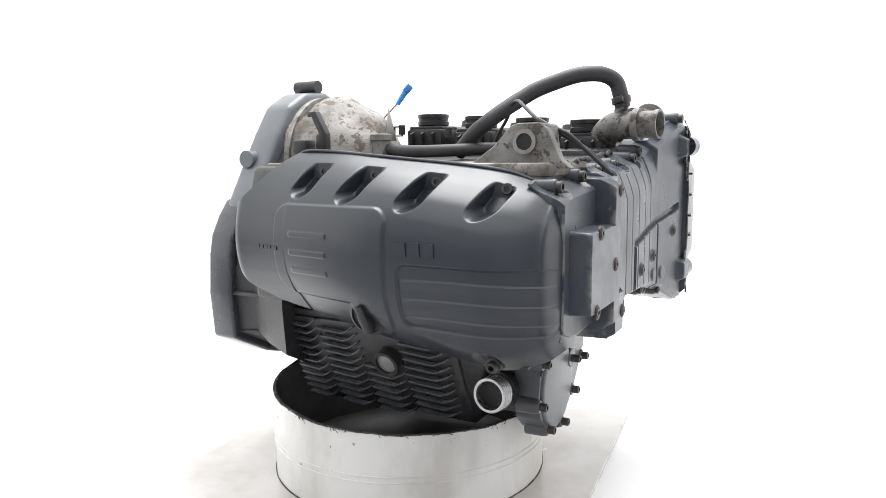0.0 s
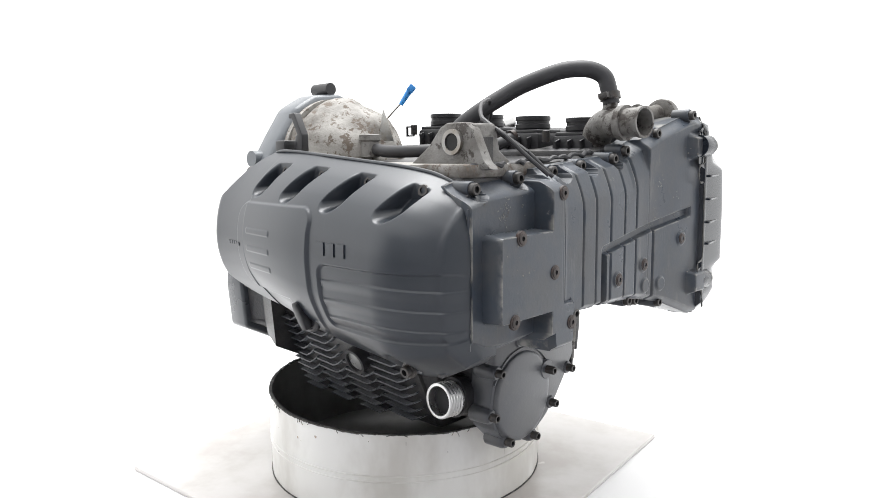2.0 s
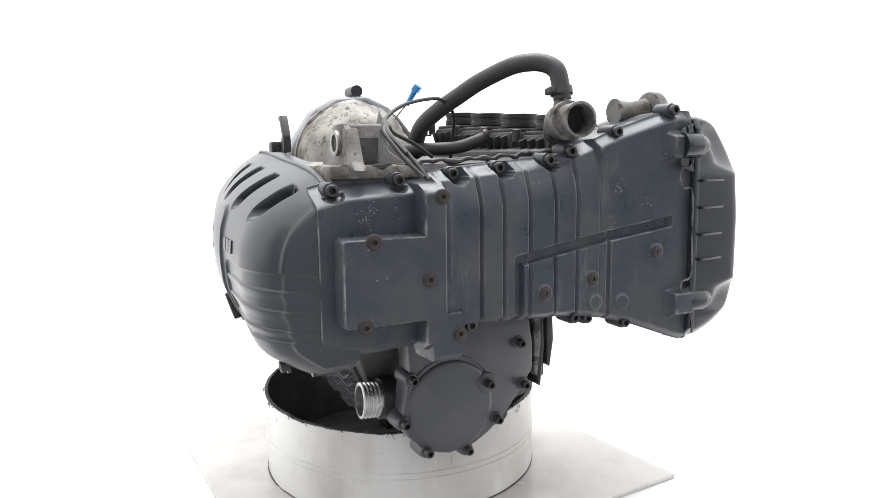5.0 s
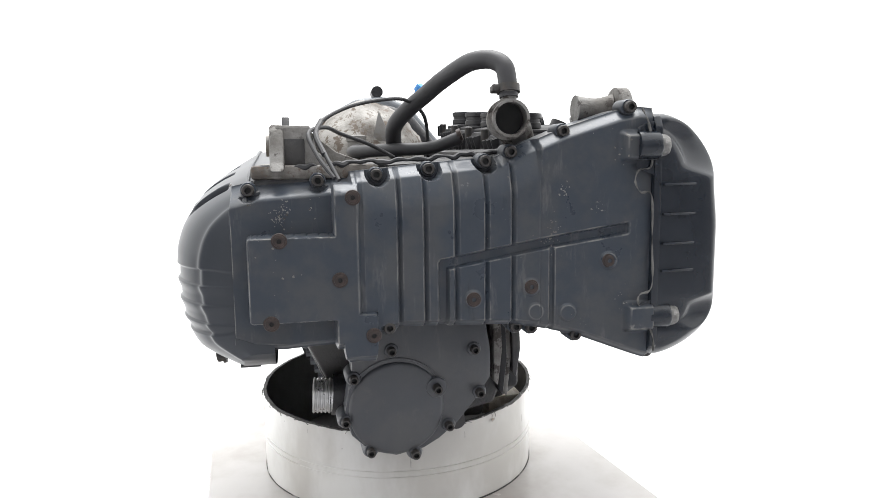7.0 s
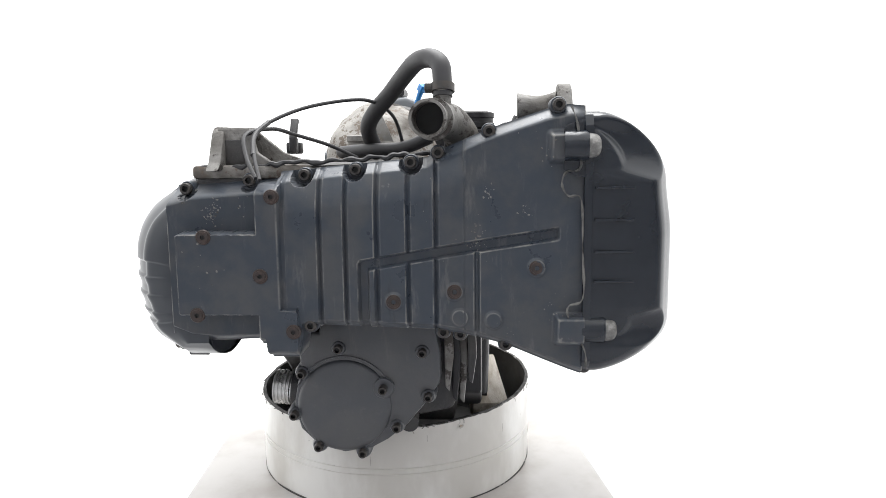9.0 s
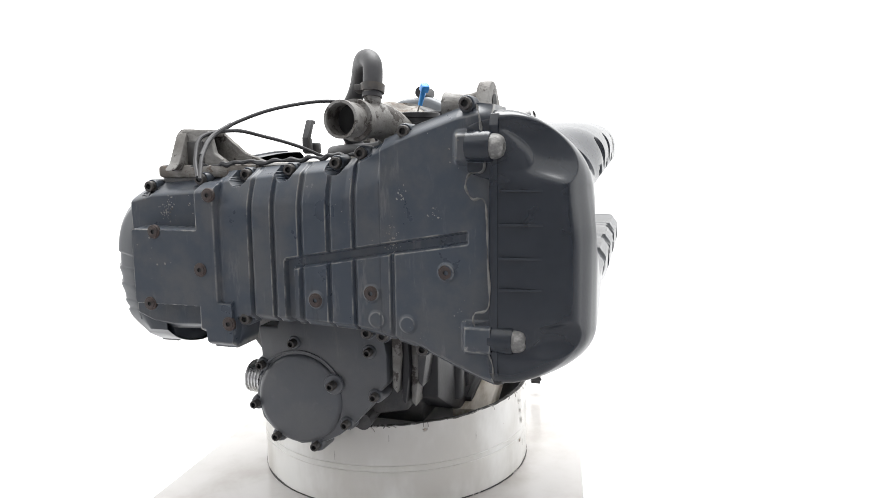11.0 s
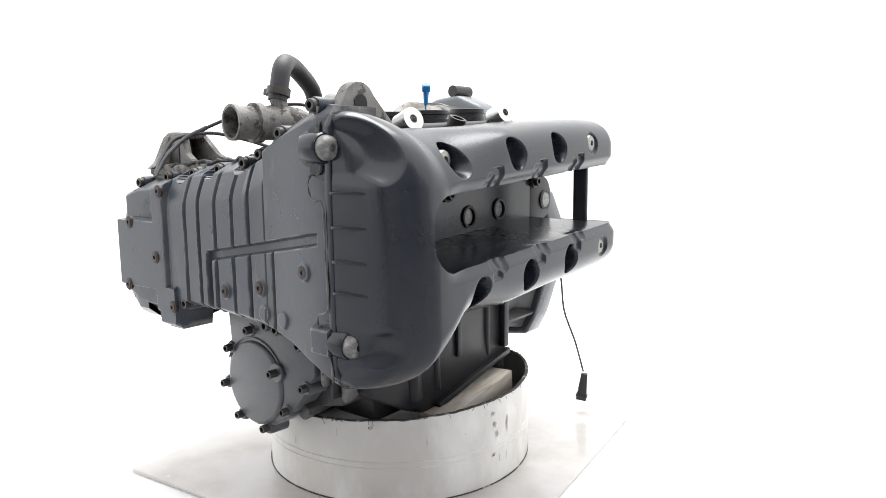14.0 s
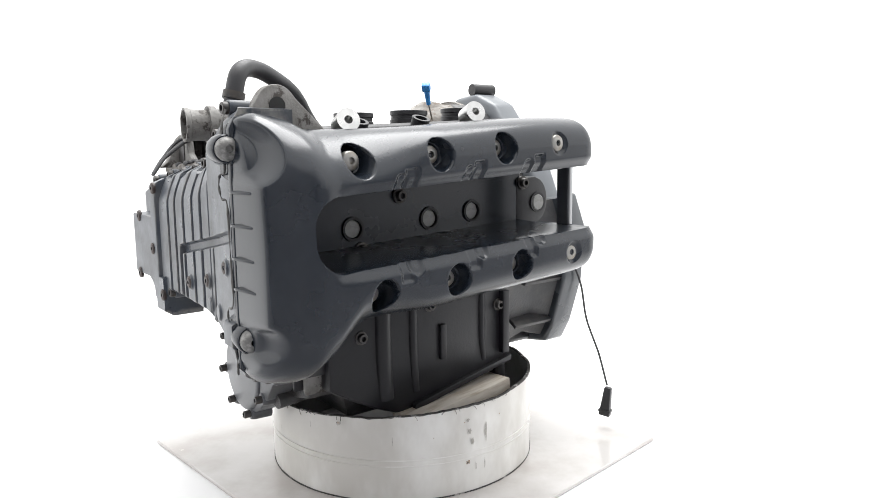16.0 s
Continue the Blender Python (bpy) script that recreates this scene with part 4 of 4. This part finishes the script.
part("case_top", prism("case_top", [(-0.205, -0.28), (-0.08, -0.28), (-0.06, 0.10), (-0.19, 0.10)], 0.138, 0.152, "w", 0.004), GREASE, engine, "oil-stained alloy case top")
part("oil_neck", lathe("oil_neck", [(0.013, 0), (0.012, 0.02), (0.014, 0.022), (0.014, 0.029), (0.011, 0.030)], 24), ALLOY, engine, "", pose(-0.079, 0.0, 0.158))
clip = part("sensor_clip", prism("sensor_clip", [(0.012, 0.165), (0.028, 0.165), (0.027, 0.185), (0.023, 0.187), (0.034, 0.208), (0.040, 0.207), (0.039, 0.213), (0.027, 0.214), (0.012, 0.187)], -0.179, -0.169, "u", 0.0015), PLASTIC, engine, "black plastic connector clip")
part("socket", box("socket", (-0.19, 0.035, 0.163), (-0.168, 0.055, 0.180), 0.003), PLASTIC, clip)
part("tab", prism("tab", [(-0.058, 0.17), (-0.026, 0.175), (-0.036, 0.2), (-0.046, 0.222)], 0.008, 0.010, "v", 0.0005), STEEL, engine, "bent metal tab")

# dipstick
dip = part("dipstick", tube("dipstick", [(0.004, 0.025, 0.234), (-0.012, 0.045, 0.205), (-0.02, 0.05, 0.17)], 0.0012, 8, 4), STEEL, engine, "thin steel dipstick wire")
part("handle", tube("handle", [(0.0035, 0.0265, 0.231), (0.012, 0.017, 0.250)], lambda s: 0.0032 + 0.0012 * s, 12, 4), BLUE, dip, "blue plastic dipstick handle")
part("handle_head", box("handle_head", (-0.0058, -0.0048, 0), (0.0058, 0.0048, 0.011), 0.0015), BLUE, dip, "", along((0.0115, 0.0175, 0.249), (0.45, -0.5, 0.8)))

# throttle bodies
throat = lathe("throat", [(0.022, 0), (0.022, 0.022), (0.0235, 0.024), (0.0235, 0.029), (0.0222, 0.030), (0.0222, 0.034), (0.0235, 0.0345), (0.0235, 0.0395), (0.0215, 0.040), (0.019, 0.038), (0.0185, 0.012)], 32)
throat.materials.append(PLASTIC)
body = box("throttle_base", (-0.03, -0.030, -0.02), (0.032, 0.030, 0.018), 0.005)
flange = box("flange_plate", (-0.026, -0.027, 0.016), (0.026, 0.027, 0.022), 0.002)
web = box("web", (-0.034, -0.0012, -0.01), (0.0, 0.0012, 0.022), 0.0005)
for v0, w0 in ((-0.226, 0.165), (-0.146, 0.170), (-0.066, 0.175), (0.014, 0.180)):
    tb = part("throttle_body", body.copy(), PLASTIC, engine, "black throttle body with ribbed intake throat", pose(0.085, v0, w0))
    part("throat", throat, PLASTIC, tb)
    part("flange_plate", flange, PLASTIC, tb)
    for dv in (-0.018, 0.0, 0.018):
        part("web", web, PLASTIC, tb, "", pose(0, dv, 0, 0, -18, 0))
    part("screw", lathe("screw", [(0.005, 0), (0.005, 0.014), (0.004, 0.015)], 12), BOLT, tb, "", pose(-0.03, 0.038, 0.01))
part("fuel_rail", tube("fuel_rail", [(0.128, -0.262, 0.180), (0.130, -0.1, 0.188), (0.132, 0.045, 0.196)], 0.010, 16, 4), PLASTIC, engine, "black fuel rail")
for v0, w0 in ((-0.207, 0.197), (-0.035, 0.210)):
    part("bushing", ring("bushing", [(0.0045, -0.02), (0.0125, -0.02), (0.0125, 0.002), (0.0045, 0.002)], 28), BRIGHT, engine, "bright alloy bushing washer", along((0.176, v0, w0), (1, -0.2, 0.35)))
for v0, w0 in ((-0.178, 0.196), (-0.095, 0.201), (-0.012, 0.207)):
    part("injector_ring", ring("injector_ring", [(0.007, -0.012), (0.0105, -0.012), (0.0105, 0.002), (0.007, 0.002)], 20), PLASTIC, engine, "", along((0.150, v0, w0), (0.4, 0, 0.9)))
part("tps_bracket", ring("tps_bracket", [(0.008, -0.0015), (0.011, -0.0015), (0.011, 0.0015), (0.008, 0.0015)], 4), PLASTIC, engine, "", along((0.050, 0.055, 0.195), (-1, 0, 0), 45))

# left mounting bracket
bk = part("mount_bracket", prism("mount_bracket", [(-0.296, 0.146), (-0.182, 0.149), (-0.212, 0.170), (-0.228, 0.188), (-0.236, 0.192), (-0.262, 0.192), (-0.27, 0.186), (-0.285, 0.155)], -0.186, -0.172, "u", 0.003), ALLOY, engine, "cast alloy mounting bracket with hole")
part("bracket_web", prism("bracket_web", [(-0.18, 0.148), (-0.115, 0.148), (-0.14, 0.165), (-0.146, 0.190), (-0.18, 0.190)], -0.268, -0.258, "v", 0.002), ALLOY, bk)
part("bracket_web", prism("bracket_web", [(-0.18, 0.148), (-0.08, 0.150), (-0.12, 0.165), (-0.148, 0.188), (-0.18, 0.190)], -0.238, -0.230, "v", 0.002), ALLOY, bk)
part("bracket_top", box("bracket_top", (-0.18, -0.267, 0.183), (-0.146, -0.232, 0.191), 0.002), ALLOY, bk)
part("eye_rim", ring("eye_rim", [(0.0085, -0.006), (0.0125, -0.006), (0.0125, 0.003), (0.0085, 0.003)], 28), STEEL, bk, "", along((-0.187, -0.247, 0.173), (-1, 0, 0)))
part("eye_hole_shade", lathe("eye_hole_shade", [(0.0086, -0.001), (0.0086, 0.0005)], 24), HOLE_SHADE, bk, "", along((-0.188, -0.247, 0.173), (-1, 0, 0)))

# a dark block laid on the web paints the shade of its recess
part("recess_shade", box("recess_shade", (-0.176, -0.2695, 0.152), (-0.152, -0.266, 0.178), 0.001), DIRTY, bk)
# right mounting eye
EYE_R = [(-0.325, 0.185)] + [(-0.287 + 0.021 * math.cos(a), 0.208 + 0.021 * math.sin(a)) for a in np.linspace(2.6, 0.5, 12)] + [(-0.235, 0.186), (-0.235, 0.17), (-0.325, 0.17)]
ey = part("mount_eye", prism("mount_eye", EYE_R, 0.168, 0.181, "u", 0.002), ALLOY, engine, "cast alloy mounting eye")
part("eye_hole_shade", lathe("eye_hole_shade", [(0.0082, -0.001), (0.0082, 0.0006)], 28), HOLE_SHADE, ey, "", along((0.1812, -0.287, 0.209), (1, 0, 0)))
part("eye_arm", tube("eye_arm", [(0.130, -0.275, 0.207), (0.152, -0.276, 0.207), (0.17, -0.281, 0.208)], lambda s: 0.0145 - 0.003 * math.sin(math.pi * s), 20, 5), ALLOY, ey)

# water outlet
elbow = part("water_outlet", tube("water_outlet", [(0.078, -0.248, 0.155), (0.074, -0.25, 0.178), (0.062, -0.268, 0.194), (0.050, -0.290, 0.195), (0.047, -0.302, 0.195)], lambda s: 0.019 - 0.002 * s, 28, 6), ALLOY, engine, "cast alloy water outlet elbow")
part("mouth", ring("mouth", [(0.0155, -0.03), (0.0168, -0.03), (0.0168, -0.006), (0.0182, -0.005), (0.0182, 0.0), (0.0155, 0.0)], 40), ALLOY, elbow, "worn steel pipe mouth", along((0.043, -0.331, 0.195), (-0.12, -1, 0)))
part("mouth_shade", lathe("mouth_shade", [(0.0156, -0.024), (0.0156, -0.022)], 32), HOLE_SHADE, elbow, "", along((0.043, -0.331, 0.195), (-0.12, -1, 0)))
part("collar", ring("collar", [(0.016, -0.004), (0.0205, -0.004), (0.0205, 0.004), (0.016, 0.004)], 36), ALLOY, elbow, "", along((0.047, -0.303, 0.195), (-0.12, -1, 0)))
part("hose_stem", tube("hose_stem", [(0.056, -0.276, 0.200), (0.055, -0.282, 0.228)], 0.0085, 18, 3), ALLOY, elbow)
hose = part("breather_hose", tube("breather_hose", [(0.0555, -0.281, 0.218), (0.055, -0.277, 0.236), (0.053, -0.272, 0.250), (0.045, -0.261, 0.258), (0.034, -0.247, 0.260), (0.022, -0.226, 0.257), (0.003, -0.190, 0.243), (-0.011, -0.170, 0.230), (-0.029, -0.151, 0.214), (-0.041, -0.134, 0.199), (-0.043, -0.118, 0.186), (-0.037, -0.092, 0.162)], 0.0099, 20, 8), RUBBER, engine, "arched black rubber breather hose")
clamp = part("hose_clamp", ring("hose_clamp", [(0.0105, -0.004), (0.0122, -0.004), (0.0122, 0.004), (0.0105, 0.004)], 28), BOLT, hose, "dark steel hose clamp", pose(0.0553, -0.279, 0.227, -12, 0, 0))
part("clamp_screw", box("clamp_screw", (-0.018, -0.006, -0.0035), (-0.010, 0.006, 0.0035), 0.001), BOLT, clamp)
low_hose = part("low_hose", tube("low_hose", [(-0.078, -0.012, 0.168), (-0.088, -0.045, 0.165), (-0.082, -0.085, 0.165), (-0.045, -0.122, 0.167), (0.0, -0.138, 0.169), (0.034, -0.152, 0.181)], 0.0078, 18, 8), RUBBER, engine, "black rubber hose lying on the case")
part("hose_bore", lathe("hose_bore", [(0.0075, -0.004), (0.0075, 0.001)], 20), RUSTY, low_hose, "", along((0.0345, -0.1523, 0.1843), (0.75, -0.25, 0.3)))

# squeezed-out sealant along the top seam
random.seed(5)
seam = [(u, -0.277 + random.uniform(-0.0015, 0.0015), 0.1475 + 0.058 * (u + 0.2) + random.uniform(-0.0015, 0.002)) for u in np.arange(-0.2, 0.056, 0.006)]
part("sealant_seam", tube("sealant_seam", seam, lambda s: 0.0024 + 0.0010 * math.sin(61 * s) * math.sin(23 * s), 7, 3), RUBBER, engine, "lumpy black sealant seam")
left_seam = [(-0.2245 - 0.001 * math.sin(40 * w), -0.2985, w) for w in np.arange(-0.02, 0.115, 0.006)]
part("sealant_seam", tube("sealant_seam", left_seam, lambda s: 0.0016 + 0.0008 * math.sin(50 * s) * math.sin(17 * s), 7, 3), PAINT, engine)
# cables
part("cable", tube("cable", [(-0.122, -0.320, 0.138), (-0.133, -0.298, 0.162), (-0.140, -0.269, 0.182), (-0.133, -0.240, 0.197), (-0.100, -0.210, 0.214), (-0.055, -0.184, 0.2235), (-0.030, -0.165, 0.222), (-0.010, -0.150, 0.207), (-0.002, -0.13, 0.180), (0.0, -0.12, 0.155)], 0.0021, 10, 8), RUBBER, engine, "thin looped black cable")
part("cable", tube("cable", [(-0.126, -0.318, 0.140), (-0.14, -0.300, 0.16), (-0.148, -0.275, 0.183), (-0.13, -0.24, 0.190), (-0.112, -0.210, 0.184), (-0.08, -0.19, 0.173), (-0.05, -0.173, 0.158)], 0.0022, 10, 8), RUBBER, engine, "thin looped black cable")
part("cable_tie", tube("cable_tie", [(-0.134, -0.298, 0.162), (-0.141, -0.269, 0.182), (-0.134, -0.240, 0.197)], 0.0028, 8, 6), RUBBER, engine, "dark grey cable sleeve")
lead = part("sensor_lead", tube("sensor_lead", [(0.105, 0.205, 0.02), (0.112, 0.230, -0.035), (0.110, 0.248, -0.095), (0.124, 0.262, -0.150), (0.136, 0.269, -0.200)], 0.0016, 8, 8), RUBBER, engine, "thin hanging black sensor lead")
plug = part("plug", taper("plug", (-0.0085, -0.006, 0.0085, 0.006), (-0.0052, -0.0045, 0.0052, 0.0045), -0.046, 0.0, 0.0012), PLASTIC, lead, "black plug at the end of a lead", pose(0.138, 0.2695, -0.203, 0, 6, 20))
part("collar", box("collar", (-0.0095, -0.007, -0.040), (0.0095, 0.007, -0.036), 0.0008), PLASTIC, plug)

# ---- wood in the drum ----
wood = tagged(new("wooden_block", box("wooden_block", (-0.088, -0.024, -0.034), (0.088, 0.024, 0.0), 0.002)), "pale sawn wooden block wedged under the engine in the drum", "wood block")
wood.data.materials.append(WOOD)
WOOD_AT = pose(0.100, -0.010, -0.160, 0, 0, 95) @ pose(0, 0, 0, 0, -5, 0)


def motions():
    times = [0.5 * k for k in range(33)]
    turned = lambda t, z: pose(0, 0, z, 0, 0, TURN - SPEED * t)
    plain = lambda t: pose(0, 0, 0, 0, 0, -SPEED * t)
    walk(engine, [(t, turned(t, LIFT)) for t in times])
    walk(drum, [(t, plain(t)) for t in times])
    walk(plate, [(t, plain(t)) for t in times])
    walk(wood, [(t, turned(t, LIFT) @ WOOD_AT) for t in times])


motions()
